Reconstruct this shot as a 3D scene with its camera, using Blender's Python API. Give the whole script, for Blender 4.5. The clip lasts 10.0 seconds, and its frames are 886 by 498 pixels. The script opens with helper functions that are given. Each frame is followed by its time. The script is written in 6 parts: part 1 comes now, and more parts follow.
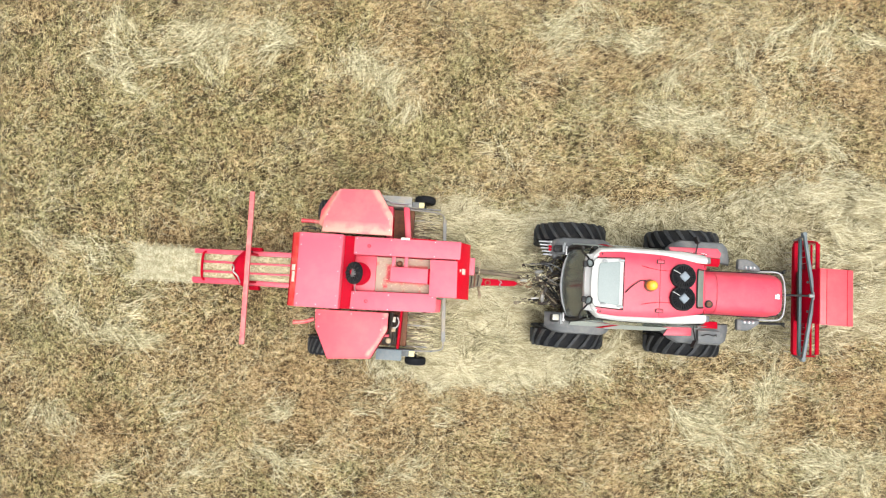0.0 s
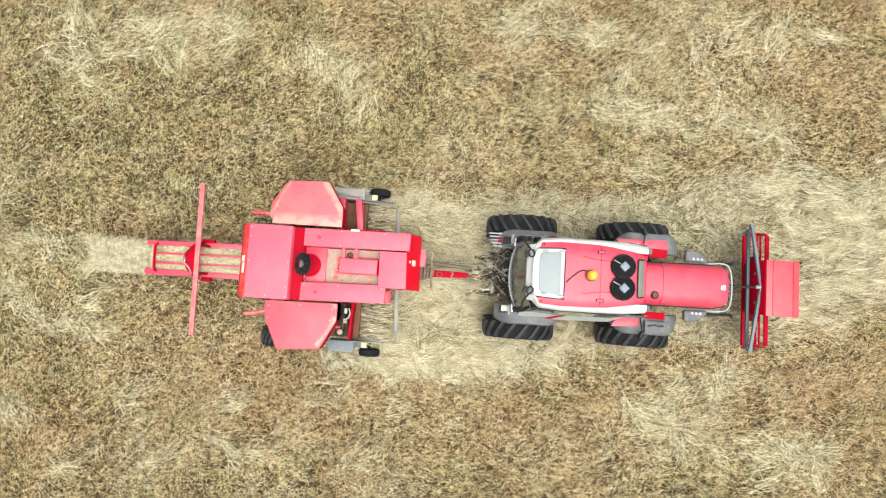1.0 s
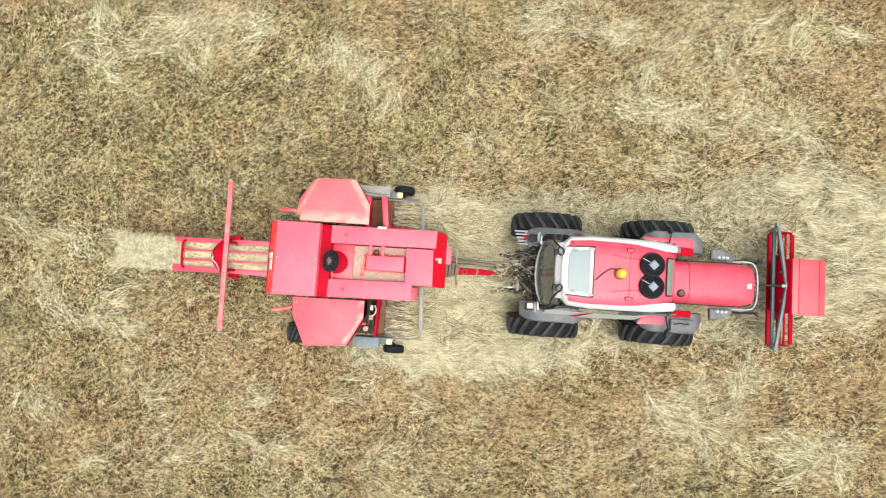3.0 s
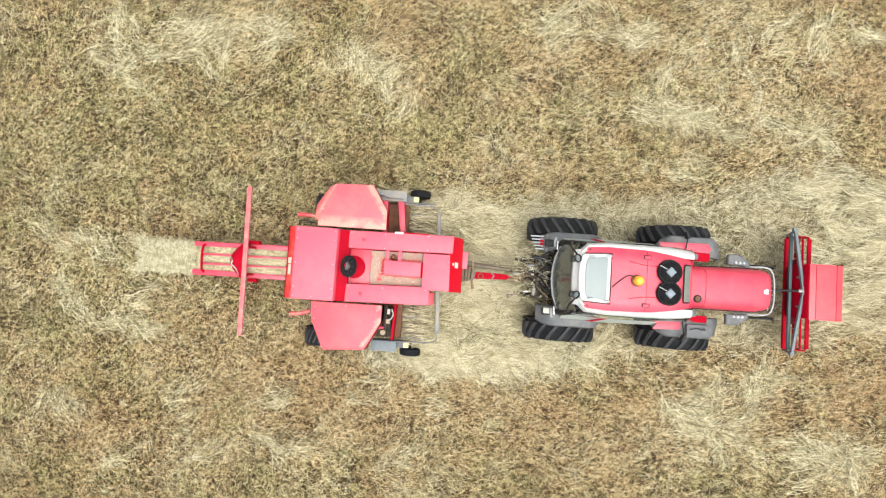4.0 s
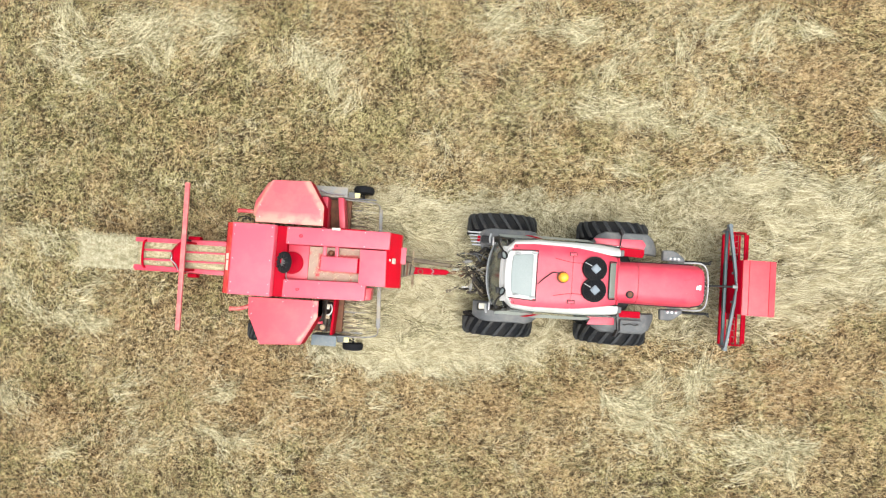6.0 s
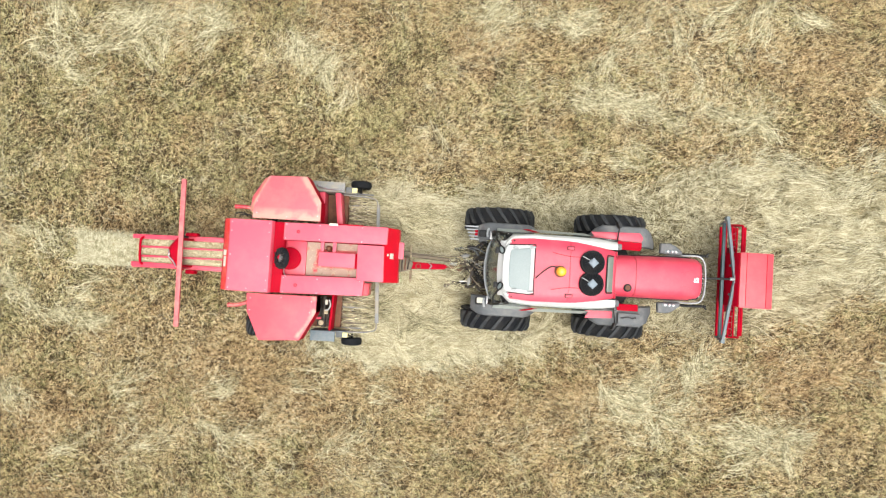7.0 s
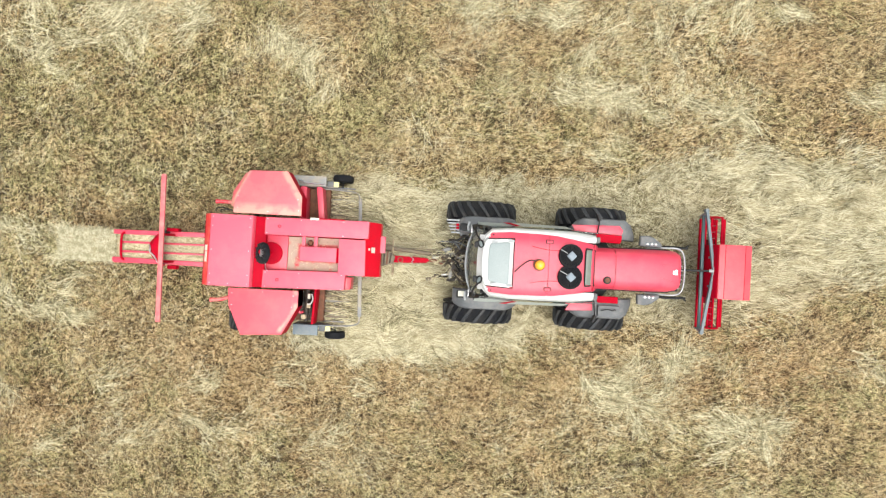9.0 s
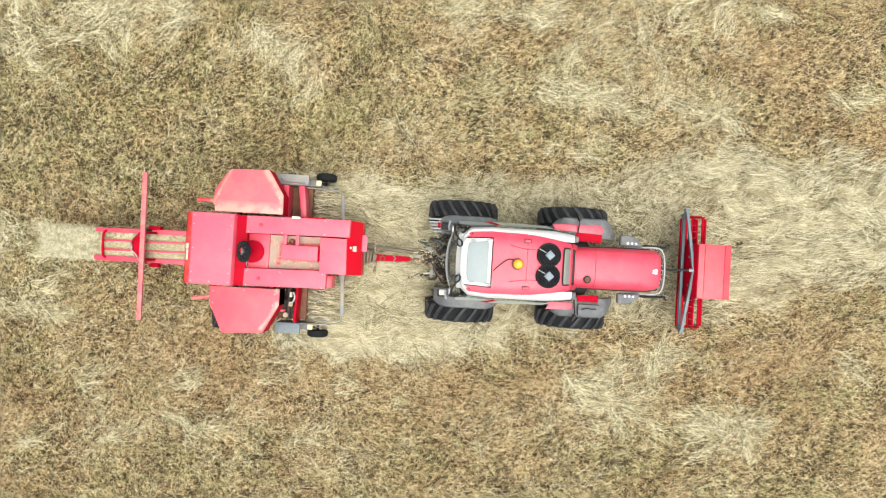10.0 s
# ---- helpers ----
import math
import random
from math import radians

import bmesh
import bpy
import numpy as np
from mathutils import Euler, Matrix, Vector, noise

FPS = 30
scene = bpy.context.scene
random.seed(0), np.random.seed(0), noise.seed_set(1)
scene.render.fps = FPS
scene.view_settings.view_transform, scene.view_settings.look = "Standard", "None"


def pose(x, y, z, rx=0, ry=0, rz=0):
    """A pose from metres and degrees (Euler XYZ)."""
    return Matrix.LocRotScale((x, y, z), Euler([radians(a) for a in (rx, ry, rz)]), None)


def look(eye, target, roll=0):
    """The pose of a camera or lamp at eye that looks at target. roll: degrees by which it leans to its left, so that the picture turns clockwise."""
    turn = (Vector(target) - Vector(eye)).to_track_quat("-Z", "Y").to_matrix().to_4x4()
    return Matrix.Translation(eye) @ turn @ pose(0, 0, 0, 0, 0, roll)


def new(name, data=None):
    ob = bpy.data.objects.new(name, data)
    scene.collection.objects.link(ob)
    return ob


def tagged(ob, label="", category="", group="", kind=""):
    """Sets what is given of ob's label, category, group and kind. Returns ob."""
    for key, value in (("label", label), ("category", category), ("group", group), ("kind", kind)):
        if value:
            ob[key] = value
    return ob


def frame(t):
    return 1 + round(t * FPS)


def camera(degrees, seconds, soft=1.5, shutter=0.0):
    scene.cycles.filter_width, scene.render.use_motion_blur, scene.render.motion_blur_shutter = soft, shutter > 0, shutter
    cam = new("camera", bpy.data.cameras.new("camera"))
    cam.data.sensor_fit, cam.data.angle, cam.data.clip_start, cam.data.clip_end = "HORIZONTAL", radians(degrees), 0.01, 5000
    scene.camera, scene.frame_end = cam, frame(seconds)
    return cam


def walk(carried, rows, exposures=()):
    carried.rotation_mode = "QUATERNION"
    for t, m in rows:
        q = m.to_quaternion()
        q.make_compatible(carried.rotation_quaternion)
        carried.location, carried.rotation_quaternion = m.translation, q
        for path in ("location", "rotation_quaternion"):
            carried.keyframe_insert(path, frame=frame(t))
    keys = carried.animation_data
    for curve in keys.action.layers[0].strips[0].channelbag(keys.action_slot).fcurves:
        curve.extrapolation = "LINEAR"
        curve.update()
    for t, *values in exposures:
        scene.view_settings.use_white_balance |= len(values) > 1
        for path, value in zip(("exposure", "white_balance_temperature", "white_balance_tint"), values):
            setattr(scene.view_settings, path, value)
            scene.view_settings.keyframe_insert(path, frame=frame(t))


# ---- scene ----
cam = camera(74.0, 10.0, soft=1.2)
PATH = [
    (0, -3.002, -0.391, 10.660, 4.914, -0.780, 3.722),
    (0.5, -2.644, -0.456, 10.660, 4.939, -0.895, 3.808),
    (1, -2.206, -0.488, 10.731, 4.947, -0.930, 3.726),
    (1.5, -2.064, -0.530, 10.723, 4.928, -0.945, 3.880),
    (2, -2.133, -0.536, 10.716, 4.876, -0.944, 4.027),
    (2.5, -2.336, -0.506, 10.757, 4.750, -0.825, 3.824),
    (2.7, -2.436, -0.517, 10.746, 4.735, -0.796, 3.857),
    (3.8, -2.758, -0.321, 10.856, 3.823, 0.216, 4.128),
    (4, -2.720, -0.296, 10.847, 3.789, 0.246, 4.050),
    (4.5, -2.439, -0.217, 10.848, 3.476, 0.436, 3.958),
    (5, -2.132, -0.167, 10.919, 3.245, 0.478, 4.049),
    (5.5, -1.838, -0.130, 10.900, 3.054, 0.446, 3.983),
    (5.7, -1.732, -0.136, 10.913, 3.020, 0.440, 4.089),
    (6.8, -1.611, -0.071, 10.935, 2.014, 0.295, 3.834),
    (7, -1.647, -0.074, 10.927, 1.982, 0.288, 3.647),
    (7.5, -1.703, -0.076, 10.931, 1.663, 0.179, 3.565),
    (8, -1.730, -0.049, 10.947, 1.397, 0.055, 3.306),
    (8.5, -1.644, -0.008, 10.953, 1.140, -0.077, 3.221),
    (9, -1.433, 0.005, 10.964, 0.975, -0.246, 3.291),
    (9.5, -1.269, 0.041, 10.972, 0.881, -0.446, 3.214),
    (10, -1.164, 0.026, 11.000, 0.829, -0.499, 3.438),
]
walk(cam, [(t, pose(x, y, z, rx, ry, rz)) for t, x, y, z, rx, ry, rz in PATH])

# ---- light: a bright overcast sky with a wide, weak sun ----
SUN_UP, SUN_ROUND = radians(76), radians(150)
world = bpy.data.worlds.new("overcast_sky")
scene.world = world
world.use_nodes = True
wn, wl = world.node_tree.nodes, world.node_tree.links
sky = wn.new("ShaderNodeTexSky")
sky.sky_type = "NISHITA"
sky.sun_disc = False
sky.sun_elevation, sky.sun_rotation = SUN_UP, SUN_ROUND
sky.air_density, sky.dust_density, sky.ozone_density = 1.0, 4.0, 1.0
grey = wn.new("ShaderNodeHueSaturation")
grey.inputs["Saturation"].default_value = 0.25
wl.new(sky.outputs[0], grey.inputs["Color"])
wl.new(grey.outputs[0], wn["Background"].inputs["Color"])
wn["Background"].inputs["Strength"].default_value = 0.15
sun = new("sun", bpy.data.lights.new("sun", "SUN"))
sun.data.energy, sun.data.angle, sun.data.color = 1.1, radians(50), (1.0, 0.96, 0.9)
to_sun = Vector((math.sin(SUN_ROUND) * math.cos(SUN_UP), math.cos(SUN_ROUND) * math.cos(SUN_UP), math.sin(SUN_UP)))
sun.matrix_basis = look(to_sun * 40, (0, 0, 0))
scene.view_settings.exposure = 0.94


# ---- materials ----
def ramp(nodes, stops):
    r = nodes.new("ShaderNodeValToRGB")
    while len(r.color_ramp.elements) < len(stops):
        r.color_ramp.elements.new(0.5)
    for e, (at, col) in zip(r.color_ramp.elements, stops):
        e.position, e.color = at, (*col, 1)
    return r


def surface(name, colour, rough=0.5, metal=0.0, other=None, scale=6.0, amount=0.5, grain=60.0, bump=0.15, coat=0.0, spec=0.5, spread=(0.45, 0.65)):
    """A surface in two tones (large patches and fine grain) with fine relief."""
    m = bpy.data.materials.new(name)
    m.use_nodes = True
    n, l = m.node_tree.nodes, m.node_tree.links
    p = n["Principled BSDF"]
    tc = n.new("ShaderNodeTexCoord")
    big, fine = n.new("ShaderNodeTexNoise"), n.new("ShaderNodeTexNoise")
    big.inputs["Scale"].default_value, big.inputs["Detail"].default_value, big.inputs["Roughness"].default_value = scale, 7, 0.65
    fine.inputs["Scale"].default_value, fine.inputs["Detail"].default_value = grain, 4
    l.new(tc.outputs["Object"], big.inputs["Vector"])
    l.new(tc.outputs["Object"], fine.inputs["Vector"])
    other = other or tuple(c * 0.7 for c in colour)
    a = ramp(n, [(spread[0], (0, 0, 0)), (spread[1], (amount, amount, amount))])
    l.new(big.outputs["Fac"], a.inputs["Fac"])
    mix = n.new("ShaderNodeMix")
    mix.data_type = "RGBA"
    mix.inputs["A"].default_value, mix.inputs["B"].default_value = (*colour, 1), (*other, 1)
    l.new(a.outputs["Color"], mix.inputs["Factor"])
    vary = n.new("ShaderNodeMix")
    vary.data_type, vary.blend_type = "RGBA", "MULTIPLY"
    vary.inputs["Factor"].default_value = 0.25
    l.new(mix.outputs["Result"], vary.inputs["A"])
    l.new(fine.outputs["Color"], vary.inputs["B"])
    gr = ramp(n, [(0.3, (0.7, 0.7, 0.7)), (0.7, (1.15, 1.15, 1.15))])
    l.new(fine.outputs["Fac"], gr.inputs["Fac"])
    l.new(gr.outputs["Color"], vary.inputs["B"])
    l.new(vary.outputs["Result"], p.inputs["Base Color"])
    rr = n.new("ShaderNodeMapRange")
    rr.inputs["To Min"].default_value, rr.inputs["To Max"].default_value = max(0.03, rough - 0.1), min(1, rough + 0.2)
    l.new(big.outputs["Fac"], rr.inputs["Value"])
    l.new(rr.outputs["Result"], p.inputs["Roughness"])
    p.inputs["Metallic"].default_value = metal
    p.inputs["Specular IOR Level"].default_value = spec
    p.inputs["Coat Weight"].default_value = coat
    p.inputs["Coat Roughness"].default_value = 0.2
    b = n.new("ShaderNodeBump")
    b.inputs["Strength"].default_value, b.inputs["Distance"].default_value = bump, 0.01
    l.new(fine.outputs["Fac"], b.inputs["Height"])
    l.new(b.outputs["Normal"], p.inputs["Normal"])
    return m


def dirt_along(m, lines, dirt, gain=1.2, most=0.7, clean=0.36):
    """Dust that lies along straight lines on the plan: rows of (nx, ny, offset, width)."""
    n, l = m.node_tree.nodes, m.node_tree.links
    p = n["Principled BSDF"]
    tc, sep, nz = n.new("ShaderNodeTexCoord"), n.new("ShaderNodeSeparateXYZ"), n.new("ShaderNodeTexNoise")
    l.new(tc.outputs["Object"], sep.inputs[0])
    l.new(tc.outputs["Object"], nz.inputs["Vector"])
    nz.inputs["Scale"].default_value, nz.inputs["Detail"].default_value = 5.0, 6

    def calc(op, a, b, c=0.0):
        k = n.new("ShaderNodeMath")
        k.operation = op
        for i, v in enumerate((a, b, c)):
            if isinstance(v, float):
                k.inputs[i].default_value = v
            else:
                l.new(v, k.inputs[i])
        return k.outputs[0]

    mask = None
    for nx, ny, off, width in lines:
        d = calc("ADD", calc("MULTIPLY", sep.outputs[0], float(nx)), calc("MULTIPLY_ADD", sep.outputs[1], float(ny), float(-off)))
        near = calc("SUBTRACT", 1.0, calc("DIVIDE", calc("ABSOLUTE", d, 0.0), float(width)))
        mask = calc("MAXIMUM", mask, near) if mask else calc("MAXIMUM", near, 0.0)
    grain = n.new("ShaderNodeMapRange")
    grain.inputs["From Min"].default_value, grain.inputs["From Max"].default_value = clean, clean + 0.26
    l.new(nz.outputs["Fac"], grain.inputs["Value"])
    fac = calc("MINIMUM", calc("MULTIPLY", calc("MULTIPLY", mask, float(gain)), grain.outputs[0]), float(most))
    mix = n.new("ShaderNodeMix")
    mix.data_type = "RGBA"
    l.new(fac, mix.inputs["Factor"])
    l.new(p.inputs["Base Color"].links[0].from_socket, mix.inputs["A"])
    mix.inputs["B"].default_value = (*dirt, 1)
    l.new(mix.outputs["Result"], p.inputs["Base Color"])
    return m


def strand_material(name, stops, rough=0.6, zone=1.2, reddish=0.0, tufts=17.0):
    """Stems: every stem takes its own tone, and whole patches lean to one end of the range."""
    m = bpy.data.materials.new(name)
    m.use_nodes = True
    n, l = m.node_tree.nodes, m.node_tree.links
    p = n["Principled BSDF"]
    g, tc, nz = n.new("ShaderNodeNewGeometry"), n.new("ShaderNodeTexCoord"), n.new("ShaderNodeTexNoise")
    nz.inputs["Scale"].default_value, nz.inputs["Detail"].default_value = zone, 5
    l.new(tc.outputs["Object"], nz.inputs["Vector"])
    tuft = n.new("ShaderNodeTexNoise")
    tuft.inputs["Scale"].default_value, tuft.inputs["Detail"].default_value = tufts, 3
    along = n.new("ShaderNodeMapping")
    along.inputs["Scale"].default_value = (0.55, 1, 1)
    l.new(tc.outputs["Object"], along.inputs["Vector"])
    l.new(along.outputs["Vector"], tuft.inputs["Vector"])
    total = None
    # own tone, tuft and patch: 1.45, 1.7 and 0.8 of the range
    for out, weight, shift in ((g.outputs["Random Per Island"], 1.45, -1.48), (tuft.outputs["Fac"], 1.7, 0.0), (nz.outputs["Fac"], 0.8, 0.0)):
        add = n.new("ShaderNodeMath")
        add.operation = "MULTIPLY_ADD"
        add.inputs[1].default_value, add.inputs[2].default_value = weight, shift
        l.new(out, add.inputs[0])
        if total:
            l.new(total.outputs[0], add.inputs[2])
        total = add
    r = ramp(n, stops)
    l.new(total.outputs[0], r.inputs["Fac"])
    # here and there the dead stems are redder
    red, rmap, rmix = n.new("ShaderNodeTexNoise"), n.new("ShaderNodeMapRange"), n.new("ShaderNodeMix")
    red.inputs["Scale"].default_value, red.inputs["Detail"].default_value = 0.55, 4
    l.new(along.outputs["Vector"], red.inputs["Vector"])
    rmap.inputs["From Min"].default_value, rmap.inputs["From Max"].default_value, rmap.inputs["To Max"].default_value = 0.5, 0.7, reddish
    l.new(red.outputs["Fac"], rmap.inputs["Value"])
    rmix.data_type, rmix.blend_type = "RGBA", "MULTIPLY"
    rmix.inputs["B"].default_value = (0.86, 0.69, 0.57, 1)
    l.new(rmap.outputs["Result"], rmix.inputs["Factor"])
    l.new(r.outputs["Color"], rmix.inputs["A"])
    l.new(rmix.outputs["Result"], p.inputs["Base Color"])
    p.inputs["Roughness"].default_value = rough
    p.inputs["Specular IOR Level"].default_value = 0.3
    return m


SLOPE = surface("glossy_red_paint", (0.60, 0.006, 0.02), 0.3, 0, (0.5, 0.012, 0.025), 4, 0.7, 90, 0.03, 0.0, 0.2)
RED_RAKE = surface("rake_red_paint", (0.56, 0.048, 0.066), 0.4, 0, (0.58, 0.08, 0.09), 2.5, 0.8, 90, 0.03, 0.15, 0.5)
RED = surface("red_paint", (0.58, 0.040, 0.076), 0.36, 0, (0.60, 0.075, 0.105), 2.5, 0.8, 90, 0.03, 0.15, 0.5)
BAR = surface("weathered_bar_paint", (0.60, 0.12, 0.125), 0.55, 0, (0.6, 0.26, 0.21), 4, 0.9, 110, 0.05, 0.1, 0.4)
# faded red; the sky's pale sheen on the tops is also put in
RED_BALER = surface("faded_red_paint", (0.66, 0.082, 0.127), 0.48, 0, (0.68, 0.115, 0.15), 2.2, 0.9, 110, 0.04, 0.1, 0.5)
RED_DUSTY = surface("dusty_red_paint", (0.62, 0.035, 0.055), 0.4, 0, (0.62, 0.36, 0.26), 3.2, 0.9, 120, 0.06, 0.3, 0.6, spread=(0.54, 0.78))
RED_SHIELD = dirt_along(surface("faded_shield_paint", (0.63, 0.095, 0.115), 0.5, 0, (0.63, 0.165, 0.155), 1.6, 0.7, 120, 0.05, 0.1, 0.5),
                        [(0, 1, 0.62, 0.15), (0.849, 0.528, -2.76, 0.08), (0.887, -0.462, -2.89, 0.08), (1, 0, -3.79, 0.04), (-0.90, 0.43, 4.74, 0.06)], (0.57, 0.37, 0.26), 1.0, 0.6, 0.33)
RED_CLEANER = dirt_along(surface("bright_shield_paint", (0.63, 0.062, 0.088), 0.45, 0, (0.62, 0.11, 0.12), 1.8, 0.7, 120, 0.05, 0.1, 0.5), [(1, 0, -3.76, 0.07), (0.85, -0.53, -2.7, 0.05)], (0.57, 0.37, 0.26), 1.0, 0.6, 0.45)
DECK = dirt_along(surface("dusty_deck_paint", (0.55, 0.05, 0.07), 0.6, 0, (0.58, 0.16, 0.13), 6, 0.9, 120, 0.05, 0, 0.3),
                  [(1, 0, -4.0, 0.12), (0, 1, -0.26, 0.11), (0, 1, 0.2, 0.09), (1, 0, -3.2, 0.06)], (0.37, 0.335, 0.255), 2.2, 0.85, 0.27)
# deeper copy of the red, its colour standing for sheets without sky sheen
RED_DEEP = surface("deep_red_paint", (0.39, 0.002, 0.016), 0.45, 0, (0.30, 0.004, 0.014), 4, 0.7, 90, 0.03, 0.0, 0.04)
# red darkened: the shade inside the reel is put into this paint
MAROON = surface("rake_red_with_shade", (0.10, 0.004, 0.010), 0.6, 0, (0.16, 0.01, 0.015), 6, 0.7, 90, 0.05, 0.0, 0.1)
FLAP = surface("worn_orange_red_paint", (0.60, 0.035, 0.035), 0.5, 0, (0.60, 0.12, 0.09), 7, 0.8, 110, 0.06, 0.0, 0.2)
WHITE = surface("white_plastic", (0.52, 0.53, 0.51), 0.4, 0, (0.43, 0.42, 0.38), 5, 0.5, 80, 0.04)
GREY = surface("grey_plastic", (0.10, 0.108, 0.11), 0.55, 0, (0.19, 0.185, 0.17), 6, 0.7, 150, 0.1)
DARK = surface("dark_plastic", (0.011, 0.012, 0.013), 0.5, 0, (0.034, 0.032, 0.027), 7, 0.7, 130, 0.1, 0, 0.3)
BLACK = surface("black_rubber", (0.008, 0.009, 0.011), 0.75, 0, (0.03, 0.028, 0.024), 5, 0.6, 90, 0.25, 0, 0.2)
STEEL = surface("worn_steel", (0.42, 0.42, 0.42), 0.35, 0.8, (0.3, 0.26, 0.2), 9, 0.6, 120, 0.1)
CHROME = surface("bright_metal", (0.6, 0.6, 0.6), 0.25, 1.0, (0.5, 0.5, 0.48), 9, 0.4, 120, 0.03)
GALV = surface("galvanised_steel", (0.24, 0.24, 0.225), 0.6, 0.2, (0.36, 0.31, 0.22), 5, 0.8, 60, 0.08)
TEAL = surface("dark_teal_paint", (0.035, 0.072, 0.08), 0.45, 0, (0.08, 0.11, 0.11), 5, 0.6, 90, 0.05)
FRAME_GREY = surface("grey_blue_paint", (0.115, 0.15, 0.165), 0.45, 0, (0.20, 0.215, 0.205), 5, 0.6, 90, 0.05)
SILVER = surface("silver_paint", (0.38, 0.40, 0.40), 0.4, 0.2, (0.26, 0.26, 0.24), 6, 0.6, 90, 0.03)
IRON = surface("oily_iron", (0.024, 0.020, 0.016), 0.6, 0.2, (0.115, 0.085, 0.054), 9, 0.8, 70, 0.3)
GRIME = surface("grimy_guard", (0.16, 0.135, 0.098), 0.8, 0, (0.28, 0.23, 0.15), 7, 0.8, 60, 0.3, 0, 0.2)
DUST = surface("chaff_dust", (0.45, 0.37, 0.24), 0.9, 0, (0.34, 0.25, 0.15), 9, 0.8, 200, 0.6)
HAY = surface("pressed_hay", (0.42, 0.36, 0.19), 0.9, 0, (0.22, 0.19, 0.08), 14, 0.9, 90, 0.9)
HAY_BED = surface("matted_hay", (0.40, 0.35, 0.20), 0.9, 0, (0.20, 0.165, 0.08), 16, 0.9, 110, 0.9)
RUST = surface("rusty_steel", (0.2, 0.085, 0.045), 0.8, 0.1, (0.09, 0.05, 0.035), 8, 0.8, 80, 0.4)
PLATE = surface("white_plate", (0.6, 0.58, 0.48), 0.5, 0, (0.7, 0.66, 0.5), 8, 0.5)
YELLOW = surface("yellow_reflector", (0.78, 0.7, 0.3), 0.4, 0, (0.6, 0.52, 0.25), 8, 0.5)
AMBER = surface("amber_lens", (0.95, 0.42, 0.02), 0.15, 0, (0.9, 0.5, 0.05), 5, 0.4, coat=0.6)
HUB = surface("fan_hub_plastic", (0.20, 0.245, 0.275), 0.45, 0, (0.27, 0.29, 0.3), 8, 0.5)
LUG = surface("dusty_tread", (0.018, 0.021, 0.023), 0.65, 0, (0.068, 0.064, 0.054), 9, 0.85, 140, 0.2, spread=(0.46, 0.78))
SCREEN = surface("roof_blind", (0.24, 0.285, 0.275), 0.4, 0, (0.285, 0.32, 0.305), 3, 0.6, 60, 0.02)
# the side glass's pale sky sheen is put into this colour
CAB_SIDE = surface("cab_side_sheen", (0.34, 0.375, 0.335), 0.4, 0, (0.39, 0.41, 0.36), 4, 0.6, 80, 0.03)
SKYLIGHT = surface("skylight_plastic", (0.12, 0.14, 0.11), 0.3, 0, (0.17, 0.185, 0.15), 4, 0.5, 80, 0.02)
SOIL = surface("thatch_soil", (0.10, 0.068, 0.029), 0.95, 0, (0.16, 0.112, 0.05), 1.4, 0.9, 30, 1.0)
# matted fibres of the thatch: streaks that run every way, over patches of brown and olive
f_n, f_l = SOIL.node_tree.nodes, SOIL.node_tree.links
f_tc = f_n.new("ShaderNodeTexCoord")
f_warp = f_n.new("ShaderNodeTexNoise")
f_warp.inputs["Scale"].default_value, f_warp.inputs["Detail"].default_value = 6.0, 3
f_l.new(f_tc.outputs["Object"], f_warp.inputs["Vector"])
f_sum = None
for f_turn, f_size in ((20, (14, 75, 20)), (80, (14, 80, 20)), (140, (15, 70, 20))):
    f_add, f_map, f_noise = f_n.new("ShaderNodeVectorMath"), f_n.new("ShaderNodeMapping"), f_n.new("ShaderNodeTexNoise")
    f_add.operation = "MULTIPLY_ADD"
    f_add.inputs[1].default_value = (0.35, 0.35, 0)
    f_l.new(f_warp.outputs["Color"], f_add.inputs[0])
    f_l.new(f_tc.outputs["Object"], f_add.inputs[2])
    f_map.inputs["Rotation"].default_value, f_map.inputs["Scale"].default_value = (0, 0, radians(f_turn)), f_size
    f_l.new(f_add.outputs[0], f_map.inputs["Vector"])
    f_noise.inputs["Scale"].default_value, f_noise.inputs["Detail"].default_value = 1.0, 2
    f_l.new(f_map.outputs["Vector"], f_noise.inputs["Vector"])
    if f_sum:
        f_max = f_n.new("ShaderNodeMath")
        f_max.operation = "MAXIMUM"
        f_l.new(f_sum, f_max.inputs[0])
        f_l.new(f_noise.outputs["Fac"], f_max.inputs[1])
        f_sum = f_max.outputs[0]
    else:
        f_sum = f_noise.outputs["Fac"]
# near-black low end puts the shade of gaps between stems into the soil
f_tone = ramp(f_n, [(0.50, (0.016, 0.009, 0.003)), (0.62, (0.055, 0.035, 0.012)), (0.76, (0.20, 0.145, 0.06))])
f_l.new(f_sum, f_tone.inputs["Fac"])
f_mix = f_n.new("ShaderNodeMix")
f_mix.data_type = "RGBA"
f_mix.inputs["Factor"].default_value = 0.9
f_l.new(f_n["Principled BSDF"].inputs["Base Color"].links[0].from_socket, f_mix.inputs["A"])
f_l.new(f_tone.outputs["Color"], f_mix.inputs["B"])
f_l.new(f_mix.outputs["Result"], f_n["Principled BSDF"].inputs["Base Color"])
